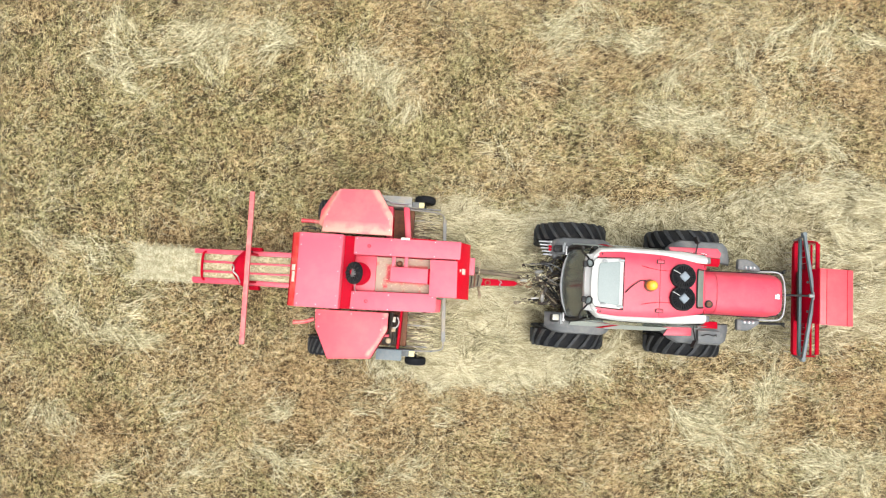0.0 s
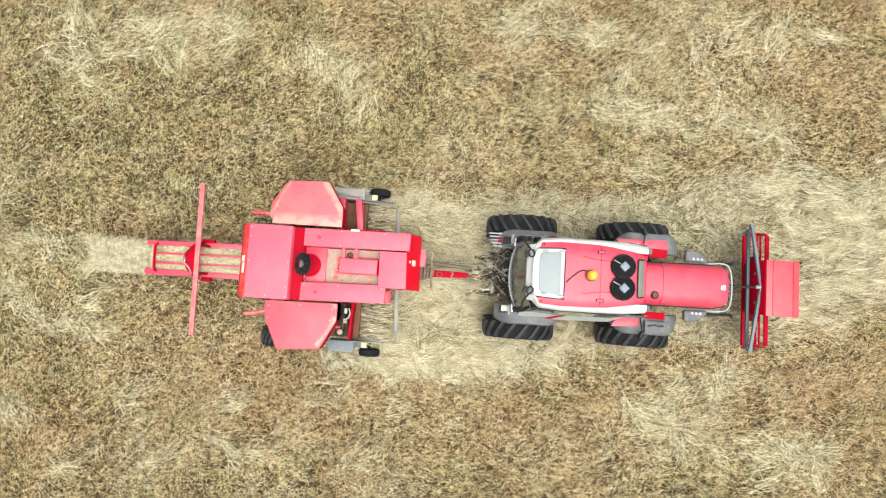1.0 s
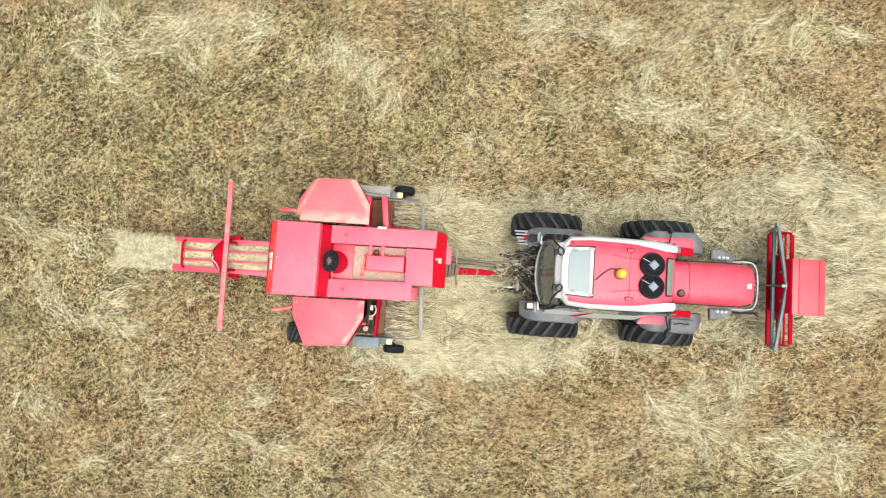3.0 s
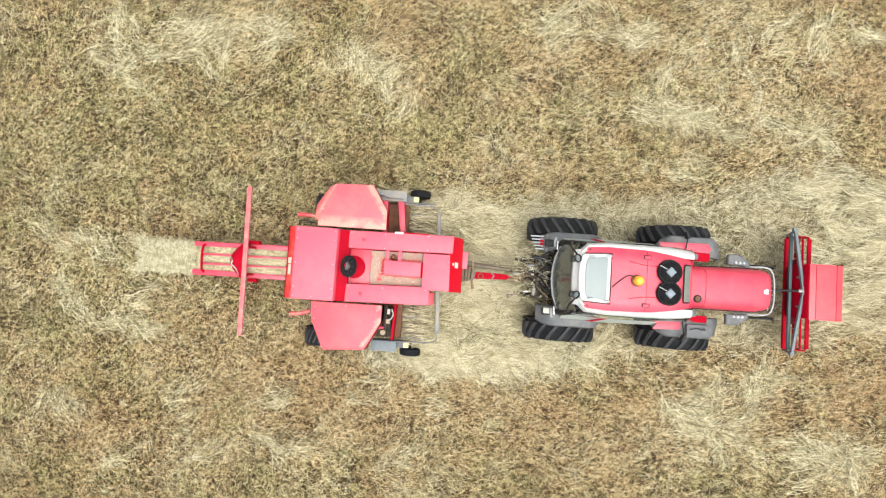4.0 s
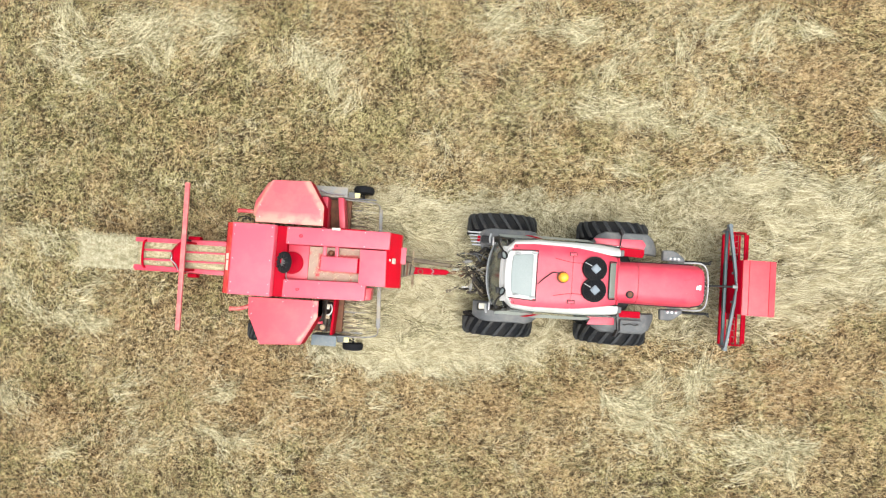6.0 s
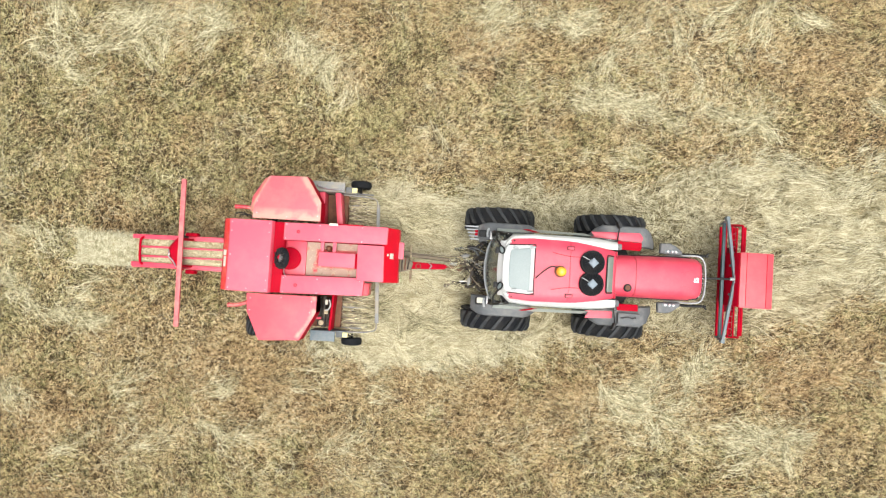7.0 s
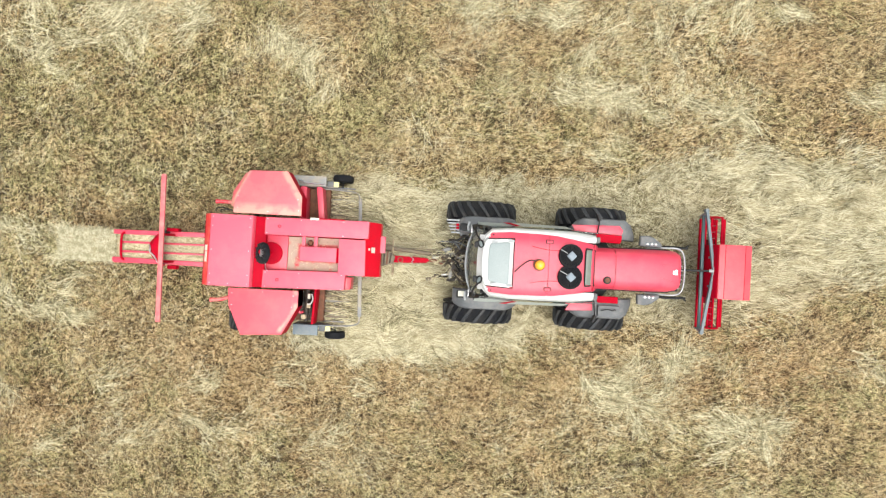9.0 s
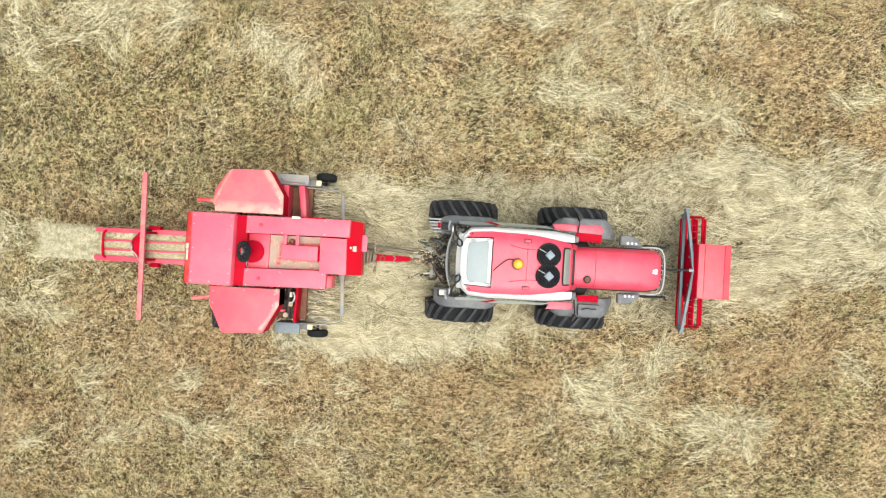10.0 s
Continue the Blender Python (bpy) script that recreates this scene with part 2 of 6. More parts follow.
# past the mown plot the thatch is paler
sn, sl = SOIL.node_tree.nodes, SOIL.node_tree.links
s_tc, s_sub, s_abs, s_in, s_sep, s_max, s_map, s_mix = [sn.new("ShaderNode" + k) for k in ("TexCoord", "VectorMath", "VectorMath", "VectorMath", "SeparateXYZ", "Math", "MapRange", "Mix")]
s_sub.operation, s_abs.operation, s_in.operation, s_max.operation, s_mix.data_type = "SUBTRACT", "ABSOLUTE", "SUBTRACT", "MAXIMUM", "RGBA"
s_sub.inputs[1].default_value, s_in.inputs[1].default_value = (-1.9, 0.4, 0), (10.2, 6.1, 0)
sl.new(s_tc.outputs["Object"], s_sub.inputs[0])
sl.new(s_sub.outputs[0], s_abs.inputs[0])
sl.new(s_abs.outputs[0], s_in.inputs[0])
sl.new(s_in.outputs[0], s_sep.inputs[0])
sl.new(s_sep.outputs["X"], s_max.inputs[0])
sl.new(s_sep.outputs["Y"], s_max.inputs[1])
sl.new(s_max.outputs[0], s_map.inputs["Value"])
s_map.inputs["From Min"].default_value, s_map.inputs["From Max"].default_value, s_map.inputs["To Max"].default_value = -0.15, 0.35, 1.0
s_patch, s_grain, s_add = sn.new("ShaderNodeTexNoise"), sn.new("ShaderNodeTexNoise"), sn.new("ShaderNodeMath")
s_patch.inputs["Scale"].default_value, s_patch.inputs["Detail"].default_value = 0.25, 6
s_grain.inputs["Scale"].default_value, s_grain.inputs["Detail"].default_value = 9, 5
sl.new(s_tc.outputs["Object"], s_patch.inputs["Vector"])
sl.new(s_tc.outputs["Object"], s_grain.inputs["Vector"])
s_add.operation = "ADD"
sl.new(s_patch.outputs["Fac"], s_add.inputs[0])
sl.new(s_grain.outputs["Fac"], s_add.inputs[1])
s_tone = ramp(sn, [(0.0, (0.06, 0.047, 0.02)), (0.45, (0.15, 0.118, 0.057)), (1.0, (0.33, 0.27, 0.15))])
s_fit = sn.new("ShaderNodeMapRange")
s_fit.inputs["From Min"].default_value, s_fit.inputs["From Max"].default_value = 0.65, 1.35
sl.new(s_add.outputs[0], s_fit.inputs["Value"])
sl.new(s_fit.outputs["Result"], s_tone.inputs["Fac"])
sl.new(s_tone.outputs["Color"], s_mix.inputs["B"])
sl.new(s_map.outputs["Result"], s_mix.inputs["Factor"])
sl.new(sn["Principled BSDF"].inputs["Base Color"].links[0].from_socket, s_mix.inputs["A"])
sl.new(s_mix.outputs["Result"], sn["Principled BSDF"].inputs["Base Color"])
CLOTH = surface("seat_cloth", (0.06, 0.06, 0.065), 0.9)


def clear_glass(name, tint):
    m = bpy.data.materials.new(name)
    m.use_nodes = True
    p = m.node_tree.nodes["Principled BSDF"]
    p.inputs["Base Color"].default_value = (*tint, 1)
    p.inputs["Transmission Weight"].default_value = 1.0
    p.inputs["Roughness"].default_value = 0.02
    p.inputs["IOR"].default_value = 1.45
    return m


GLASS = clear_glass("tinted_glass", (0.6, 0.68, 0.6))
SMOKED = clear_glass("smoked_glass", (0.15, 0.17, 0.14))
SMOKED.node_tree.nodes["Principled BSDF"].inputs["Transmission Weight"].default_value = 0.45
SMOKED.node_tree.nodes["Principled BSDF"].inputs["Roughness"].default_value = 0.15
SIDE_GLASS = clear_glass("side_glass", (0.62, 0.70, 0.62))
SIDE_GLASS.node_tree.nodes["Principled BSDF"].inputs["Transmission Weight"].default_value = 0.93
STUBBLE = strand_material("brown_stubble", [(0.0, (0.036, 0.022, 0.007)), (0.25, (0.175, 0.108, 0.035)), (0.55, (0.515, 0.372, 0.162)), (1.0, (0.83, 0.69, 0.395))], reddish=0.45)
RUSSET = strand_material("russet_stubble", [(0.0, (0.042, 0.022, 0.008)), (0.25, (0.162, 0.091, 0.031)), (0.55, (0.465, 0.305, 0.132)), (1.0, (0.765, 0.588, 0.325))], reddish=0.5)
GREEN = strand_material("green_grass", [(0.0, (0.027, 0.026, 0.006)), (0.28, (0.138, 0.123, 0.032)), (0.6, (0.44, 0.395, 0.155)), (1.0, (0.77, 0.70, 0.375))])
BALED = strand_material("baled_hay", [(0.0, (0.26, 0.232, 0.125)), (0.4, (0.45, 0.41, 0.252)), (1.0, (0.65, 0.61, 0.425))])
SWATH = strand_material("swath_hay", [(0.0, (0.10, 0.082, 0.036)), (0.3, (0.36, 0.31, 0.17)), (0.6, (0.52, 0.472, 0.287)), (1.0, (0.735, 0.69, 0.48))], zone=2.0, reddish=0.4, tufts=12.0)
FRESH = strand_material("bleached_hay", [(0.0, (0.32, 0.27, 0.145)), (0.4, (0.53, 0.475, 0.292)), (1.0, (0.735, 0.685, 0.47))], tufts=9.0)
STRAW = strand_material("pale_straw", [(0.0, (0.13, 0.112, 0.052)), (0.25, (0.30, 0.268, 0.142)), (0.55, (0.53, 0.475, 0.28)), (1.0, (0.805, 0.745, 0.495))])


# ---- mesh tools ----
BASE = {}


def thing(name, x, y, label, category, group="", kind=""):
    ob = new(name)
    ob.matrix_basis = pose(x, y, 0)
    BASE[ob] = ob.matrix_basis.inverted()
    return tagged(ob, label, category, group, kind)


def part(name, bm, material, parent=None, label="", smooth=38):
    """Links a bmesh as one mesh object, under a thing or a part."""
    me = bpy.data.meshes.new(name)
    bmesh.ops.recalc_face_normals(bm, faces=bm.faces)
    bm.to_mesh(me)
    bm.free()
    me.materials.append(material)
    me.polygons.foreach_set("use_smooth", [True] * len(me.polygons))
    me.set_sharp_from_angle(angle=radians(smooth))
    ob = new(name, me)
    if parent:
        ob.parent = parent
        ob.matrix_parent_inverse = BASE.get(parent, Matrix.Identity(4))
    return tagged(ob, label)


def box(bm, x0, x1, y0, y1, z0, z1, bev=0.012, m=None, seg=2):
    t = Matrix.LocRotScale(((x0 + x1) / 2, (y0 + y1) / 2, (z0 + z1) / 2), None, (abs(x1 - x0), abs(y1 - y0), abs(z1 - z0)))
    vs = bmesh.ops.create_cube(bm, size=1, matrix=(m or Matrix.Identity(4)) @ t)["verts"]
    if bev:
        es = list({e for v in vs for e in v.link_edges})
        bmesh.ops.bevel(bm, geom=es, offset=min(bev, 0.45 * min(abs(x1 - x0), abs(y1 - y0), abs(z1 - z0))), segments=seg, profile=0.6, affect="EDGES")


def slab(bm, pts, h, bev=0.01, seg=2):
    """A plate: a closed line of 3D points, thickened by the vector h."""
    vs = [bm.verts.new(p) for p in pts]
    f = bm.faces.new(vs)
    r = bmesh.ops.extrude_face_region(bm, geom=[f])
    top = [g for g in r["geom"] if isinstance(g, bmesh.types.BMVert)]
    bmesh.ops.translate(bm, verts=top, vec=Vector(h))
    if bev:
        es = list({e for v in vs + top for e in v.link_edges})
        bmesh.ops.bevel(bm, geom=es, offset=bev, segments=seg, profile=0.6, affect="EDGES")


def rod(bm, a, b, r, r2=None, n=12):
    a, b = Vector(a), Vector(b)
    d = b - a
    m = Matrix.Translation((a + b) / 2) @ d.to_track_quat("Z", "Y").to_matrix().to_4x4()
    bmesh.ops.create_cone(bm, cap_ends=True, segments=n, radius1=r, radius2=r if r2 is None else r2, depth=d.length, matrix=m)


def pipe(bm, pts, r, n=8, steps=6):
    """A bent round bar or hose through the points, on a smooth line."""
    p = [Vector(q) for q in pts]
    line = []
    for i in range(len(p) - 1):
        a, b, c, d = p[max(i - 1, 0)], p[i], p[i + 1], p[min(i + 2, len(p) - 1)]
        for k in range(steps):
            u = k / steps
            line.append(0.5 * ((2 * b) + (c - a) * u + (2 * a - 5 * b + 4 * c - d) * u * u + (3 * b - a - 3 * c + d) * u ** 3))
    line.append(p[-1])
    rings = []
    for i, q in enumerate(line):
        d = (line[min(i + 1, len(line) - 1)] - line[max(i - 1, 0)]).normalized()
        side = d.orthogonal().normalized() if not rings else (last - d * last.dot(d)).normalized()
        last = side
        up = d.cross(side)
        rings.append([bm.verts.new(q + r * (math.cos(2 * math.pi * k / n) * side + math.sin(2 * math.pi * k / n) * up)) for k in range(n)])
    for s, t in zip(rings, rings[1:]):
        for k in range(n):
            bm.faces.new((s[k], s[(k + 1) % n], t[(k + 1) % n], t[k]))
    bm.faces.new(rings[0]), bm.faces.new(rings[-1])


def lathe(bm, profile, m, n=32, closed=False):
    """Turns (radius, height) pairs round the z axis of m."""
    rings = []
    for r, h in profile:
        rings.append([bm.verts.new(m @ Vector((r * math.cos(2 * math.pi * k / n), r * math.sin(2 * math.pi * k / n), h))) for k in range(n)])
    pairs = list(zip(rings, rings[1:])) + ([(rings[-1], rings[0])] if closed else [])
    for s, t in pairs:
        for k in range(n):
            bm.faces.new((s[k], s[(k + 1) % n], t[(k + 1) % n], t[k]))
    if not closed:
        bm.faces.new(rings[0]), bm.faces.new(rings[-1])


def panel(bm, grid, thick):
    """A curved sheet from rows of points, thickened along its normals."""
    rows = [[bm.verts.new(p) for p in row] for row in grid]
    fs = [bm.faces.new((a[i], a[i + 1], b[i + 1], b[i])) for a, b in zip(rows, rows[1:]) for i in range(len(a) - 1)]
    bmesh.ops.recalc_face_normals(bm, faces=fs)
    bmesh.ops.solidify(bm, geom=fs, thickness=thick)


SCREW = []


def screw(parent, x, y, z):
    """A small round screw head; all share one mesh."""
    if not SCREW:
        bm = bmesh.new()
        lathe(bm, [(0.008, 0), (0.007, 0.005), (0.003, 0.007)], pose(0, 0, 0), 8)
        ob = part("screw", bm, CHROME, parent)
        SCREW.append(ob.data)
    else:
        ob = new("screw", SCREW[0])
        ob.parent, ob.matrix_parent_inverse = parent, BASE.get(parent, Matrix.Identity(4))
    ob.matrix_basis = pose(x, y, z)


def wheel(parent, x, y, z, radius, width, side, lugs=20, rim_material=None, tread=0.044, lug_width=0.031):
    """A wheel > tyre, rim. side: +1 where its outer face points to +y."""
    m = pose(x, y, z, -90 * side)
    hub = bmesh.new()
    lathe(hub, [(0.09, -0.03), (0.1, 0.02), (0.14, 0.05)], m, 20)
    w = part("wheel", hub, DARK, parent)
    bm = bmesh.new()
    rr, h = radius - tread, width / 2
    prof = [(rr * 0.6, -h * 0.7), (rr * 0.72, -h * 0.92), (rr * 0.86, -h), (rr * 0.95, -h * 0.93), (rr * 0.985, -h * 0.7), (rr, -h * 0.3), (rr, h * 0.3), (rr * 0.985, h * 0.7),
            (rr * 0.95, h * 0.93), (rr * 0.86, h), (rr * 0.72, h * 0.92), (rr * 0.6, h * 0.7)]
    lathe(bm, prof, m, 48, closed=True)
    part("tyre", bm, BLACK, w, "black rubber tyre", 30)
    made = []
    for sgn in (1, -1):
        bm, ring = bmesh.new(), []
        for u in (0.0, 0.35, 0.75, 1.0):
            off = (-0.1 + u * (h + 0.1)) if sgn > 0 else (-0.13 - u * (h - 0.13))
            # the middle of each bar leads, seen from above with the wheel rolling forwards
            ang = -0.34 * u * side
            base = rr - 0.02 if u < 0.9 else rr * 0.93
            top = radius - 0.012 * u * u if u < 0.9 else radius - 0.045
            hw = lug_width / rr * (1 + 0.2 * u)
            ring.append([bm.verts.new((r * math.cos(ang + a), r * math.sin(ang + a), off)) for r, a in ((base, -hw), (top, -hw * 0.75), (top, hw * 0.75), (base, hw))])
        for s, t in zip(ring, ring[1:]):
            for q in range(4):
                bm.faces.new((s[q], s[(q + 1) % 4], t[(q + 1) % 4], t[q]))
        bm.faces.new(ring[0]), bm.faces.new(ring[-1])
        made.append(part("tread_lug", bm, LUG, w, "", 30))
    for k in range(2 * lugs):
        first = made[k % 2]
        ob = first if k < 2 else new("tread_lug", first.data)
        ob.parent = w
        ob.matrix_basis = m @ pose(0, 0, 0, 0, 0, 180 * k / lugs)
    bm = bmesh.new()
    lathe(bm, [(rr * 0.62, -h * 0.72), (rr * 0.62, h * 0.72), (rr * 0.56, h * 0.6), (rr * 0.5, h * 0.2), (0.1, h * 0.1), (0.09, -h * 0.1), (rr * 0.5, -h * 0.1), (rr * 0.56, -h * 0.6)], m, 32, closed=True)
    part("rim", bm, rim_material or SILVER, w)
    return w


# ---- ground ----
def wave(x, y, s, seed):
    """Smooth random field, about -1 to 1, with features of s metres."""
    r = np.random.RandomState(seed)
    v = np.zeros_like(x)
    for k in range(7):
        a, p, f = r.uniform(0, 6.283), r.uniform(0, 6.283), r.uniform(0.6, 1.7) / s
        v += np.sin(6.283 * f * (x * math.cos(a) + y * math.sin(a)) + p + 1.3 * np.sin(3.1 * f * (x * math.sin(a) - y * math.cos(a)) + 2 * p))
    return v / 3.2


def windrow(x, y):
    """1 inside the swath of raked hay, 0 outside, with a frayed edge."""
    up = np.interp(x, [-3.3, -2.7, -2.1, -1.3, 0.0, 1.0, 2.0, 2.5, 3.0, 3.6, 4.6, 5.7, 30], [1.3, 1.36, 1.2, 1.28, 1.5, 1.52, 1.72, 1.97, 2.1, 2.2, 2.27, 2.4, 2.2])
    low = np.interp(x, [-4.4, -3.6, -3.1, -1.4, -0.9, -0.3, 0.5, 1.1, 2.1, 3.2, 4.0, 4.6, 5.2, 5.9, 30], [-1.62, -1.68, -1.8, -1.78, -1.6, -1.42, -1.2, -1.08, -0.9, -0.93, -0.96, -0.78, -0.43, -0.05, 0.0])
    f = 0.16 * wave(x, y, 0.9, 5) + 0.10 * wave(x, y, 0.35, 6)
    tail = 0.4 * np.clip((-1.1 - y) / 0.3, 0, 1)
    d = np.minimum(np.minimum(up - y, y - low) + f, (x + 3.75 + tail + f) * 0.8)
    return np.clip(d / 0.15 + 0.45, 0, 1)


def blobs(x, y, rows):
    v = np.zeros_like(x)
    for cx, cy, sx, sy, turn, w in rows:
        c, s = math.cos(radians(turn)), math.sin(radians(turn))
        u, t = (x - cx) * c + (y - cy) * s, (y - cy) * c - (x - cx) * s
        v += w * np.exp(-(u / sx) ** 2 - (t / sy) ** 2)
    return v


LOCKS = []


def lay_lock(x, y, half, wide, turn, share):
    """Marks a lock of pale straw on the meadow: its middle, half length, half width, turn and fullness."""
    LOCKS.append((x, y, half, wide, turn, share))


lay_lock(-9.2, 4.4, 0.35, 0.12, -60, 0.8)
lay_lock(-8.9, 3.85, 0.6, 0.3, -20, 0.4)
lay_lock(-9.4, 3.52, 0.5, 0.06, -3, 0.7)
lay_lock(-9, 3.2, 0.35, 0.05, -35, 0.5)
lay_lock(-7.9, 3.9, 0.35, 0.12, 25, 1)
lay_lock(-7.45, 4.12, 0.35, 0.1, 42, 1)
lay_lock(-7.8, 4.35, 0.5, 0.1, 8, 0.9)
lay_lock(-7.2, 3.9, 0.3, 0.1, -70, 0.6)
lay_lock(-6.5, 4.4, 0.45, 0.09, -8, 0.8)
lay_lock(-6.3, 4.15, 0.4, 0.1, 50, 0.9)
lay_lock(-7.5, 3.55, 0.4, 0.04, -55, 0.5)
lay_lock(-4.6, 3.85, 0.3, 0.22, -85, 0.9)
lay_lock(-4, 3.4, 0.3, 0.25, 75, 0.8)
lay_lock(-3.7, 3, 0.25, 0.2, 80, 0.3)
lay_lock(-1, 4.9, 0.4, 0.15, 40, 0.6)
lay_lock(-0.9, 4.5, 0.3, 0.15, 60, 0.5)
lay_lock(-0.3, 5.1, 0.4, 0.2, -50, 0.35)
lay_lock(0.17, 4.74, 0.45, 0.12, -15, 0.7)
lay_lock(0.6, 4.6, 0.35, 0.15, 20, 0.7)
lay_lock(1.4, 4, 0.5, 0.3, 30, 0.3)
lay_lock(1, 3.28, 0.55, 0.12, -4, 0.9)
lay_lock(1.5, 3.18, 0.5, 0.15, -10, 0.9)
lay_lock(2.15, 2.98, 0.4, 0.08, -25, 0.8)
lay_lock(3.4, 3.1, 0.55, 0.12, -12, 0.8)
lay_lock(3.95, 2.95, 0.35, 0.07, -25, 0.9)
lay_lock(3.2, 4.9, 0.5, 0.2, 30, 0.4)
lay_lock(4, 5, 0.5, 0.15, 60, 0.6)
lay_lock(4.8, 5.05, 0.4, 0.15, -20, 0.6)
lay_lock(2.3, 4.8, 0.4, 0.2, -60, 0.4)
lay_lock(2.45, 3.7, 0.4, 0.25, -70, 0.25)
lay_lock(1.25, 2.2, 0.6, 0.12, -12, 0.5)
lay_lock(-2, 2.4, 0.3, 0.15, -40, 0.4)
lay_lock(1.6, -2.1, 0.5, 0.15, -25, 0.8)
lay_lock(1.85, -2.36, 0.45, 0.2, 15, 0.9)
lay_lock(2.1, -1.95, 0.3, 0.1, 70, 0.5)
lay_lock(3, -1.65, 0.4, 0.14, 75, 1)
lay_lock(3.3, -1.5, 0.35, 0.06, 5, 0.7)
lay_lock(2.2, -2.65, 0.4, 0.2, -40, 0.5)
lay_lock(2.7, -2.3, 0.4, 0.2, 25, 0.5)
lay_lock(3.7, -2.72, 0.5, 0.12, -12, 0.6)
lay_lock(4.5, -2.77, 0.7, 0.1, -2, 1)
lay_lock(4.75, -3.1, 0.3, 0.12, -65, 0.7)
lay_lock(4, -3.1, 0.45, 0.15, 30, 0.4)
lay_lock(-4, -2.3, 0.5, 0.15, 10, 0.35)
lay_lock(-5.7, -2.5, 0.45, 0.12, 15, 0.5)
lay_lock(-5.7, -3.3, 0.35, 0.18, -20, 0.45)
lay_lock(-5, -3.25, 0.35, 0.06, 30, 0.5)
lay_lock(-6.8, -3.55, 0.4, 0.08, 30, 0.4)
lay_lock(-8.3, -3.7, 0.4, 0.06, 35, 0.4)
lay_lock(-9.6, -2.85, 0.35, 0.2, -60, 0.45)
lay_lock(-7.4, -2.6, 0.4, 0.2, 30, 0.3)
lay_lock(-3.4, -3.4, 0.5, 0.12, 35, 0.35)
lay_lock(-2.9, -2.45, 0.4, 0.1, 20, 0.25)
lay_lock(6.5, -1.6, 0.5, 0.15, -20, 0.3)
lay_lock(6.6, 3.5, 0.6, 0.15, 10, 0.6)
lay_lock(-9, -1.3, 0.5, 0.06, -8, 0.8)
lay_lock(-8.2, -1.42, 0.45, 0.09, 8, 0.9)
lay_lock(-9.6, -0.95, 0.4, 0.12, -55, 0.7)
lay_lock(-9.9, 0.25, 0.5, 0.1, -25, 0.8)
lay_lock(-9.2, 0.1, 0.4, 0.08, -30, 0.6)
lay_lock(-8.4, -0.75, 0.4, 0.2, 10, 0.3)
lay_lock(3.9, 2, 0.5, 0.1, 15, 1.3)
lay_lock(4.4, 1.7, 0.6, 0.12, 8, 1.4)
lay_lock(5.2, 1.5, 0.6, 0.12, -12, 1.4)
lay_lock(5.9, 1.1, 0.6, 0.14, 5, 1.4)
lay_lock(4.9, 0.95, 0.6, 0.1, 12, 1.4)
lay_lock(4.5, 1.3, 0.5, 0.08, 0, 1.3)
lay_lock(5.5, 0.45, 0.6, 0.12, 18, 1.4)
lay_lock(4.7, 0.1, 0.5, 0.1, 12, 1.4)
lay_lock(4.3, -0.35, 0.5, 0.08, 16, 1.3)
lay_lock(6.5, 1.6, 0.6, 0.15, 0, 1.3)
lay_lock(6.6, 0.6, 0.6, 0.15, 10, 1.3)
lay_lock(-3, -1.58, 0.5, 0.17, 5, 1.9)
lay_lock(-2.3, -1.52, 0.55, 0.2, -2, 1.9)
lay_lock(-1.55, -1.54, 0.55, 0.2, 4, 1.9)
lay_lock(-0.8, -1.36, 0.5, 0.17, 18, 1.8)
lay_lock(0, -1.14, 0.5, 0.13, 18, 1.4)
lay_lock(-2.7, -1.2, 0.5, 0.25, 8, 1.0)
lay_lock(-1.9, -1.15, 0.5, 0.25, -8, 1.0)
lay_lock(-2.5, 0.8, 0.5, 0.2, -5, 1.0)
lay_lock(-1.9, 0.95, 0.4, 0.15, 10, 1.0)


def straw_field(x, y):
    v = blobs(x, y, [(a, b, c * 1.3, d * 1.8 + 0.08, t, 0.3 * w) for a, b, c, d, t, w in LOCKS])
    return np.clip(v * (1.1 + 0.5 * wave(x, y, 0.5, 9)) + 0.15 + 0.12 * wave(0.6 * x, y, 1.6, 8) + blobs(x, y, [(2.5, 4.0, 2.6, 1.6, 0, 0.10), (3.3, -2.6, 2.0, 1.0, 0, 0.08), (6.5, 0.5, 1.8, 6.0, 0, -0.16), (5.8, -3.3, 1.3, 0.9, 0, -0.2), (5.4, 4.8, 1.8, 1.4, 0, -0.18)]) + blobs(x, y, [(0.3, -2.1, 2.6, 0.35, 3, -0.2), (-4.5, -2.2, 2.0, 0.5, 0, -0.15)]), 0.02, 1)


def green_field(x, y):
    v = blobs(x, y, [(-7.0, 2.4, 3.4, 1.6, 0, 0.7), (-9.8, 1.5, 1.6, 3.5, 0, 0.45), (-9.5, -1.5, 2.0, 1.2, 0, 0.3), (-2.8, 2.7, 1.6, 0.8, 0, 0.3), (1.5, -2.4, 3.5, 0.9, 0, -0.35), (-4.0, -2.5, 3.6, 1.0, 0, -0.45), (4.5, 4.2, 2.0, 1.5, 0, -0.2), (-5.5, -3.8, 3.0, 0.5, 0, 0.3), (0.5, -3.3, 2.5, 0.7, 0, 0.25), (5.0, -3.9, 2.0, 0.5, 0, 0.4), (0.0, 3.0, 2.5, 1.0, 0, 0.2)])
    return np.clip(v + 0.33 + 0.4 * wave(x, y, 2.2, 11) + 0.3 * wave(x, y, 0.7, 12), 0.02, 1)


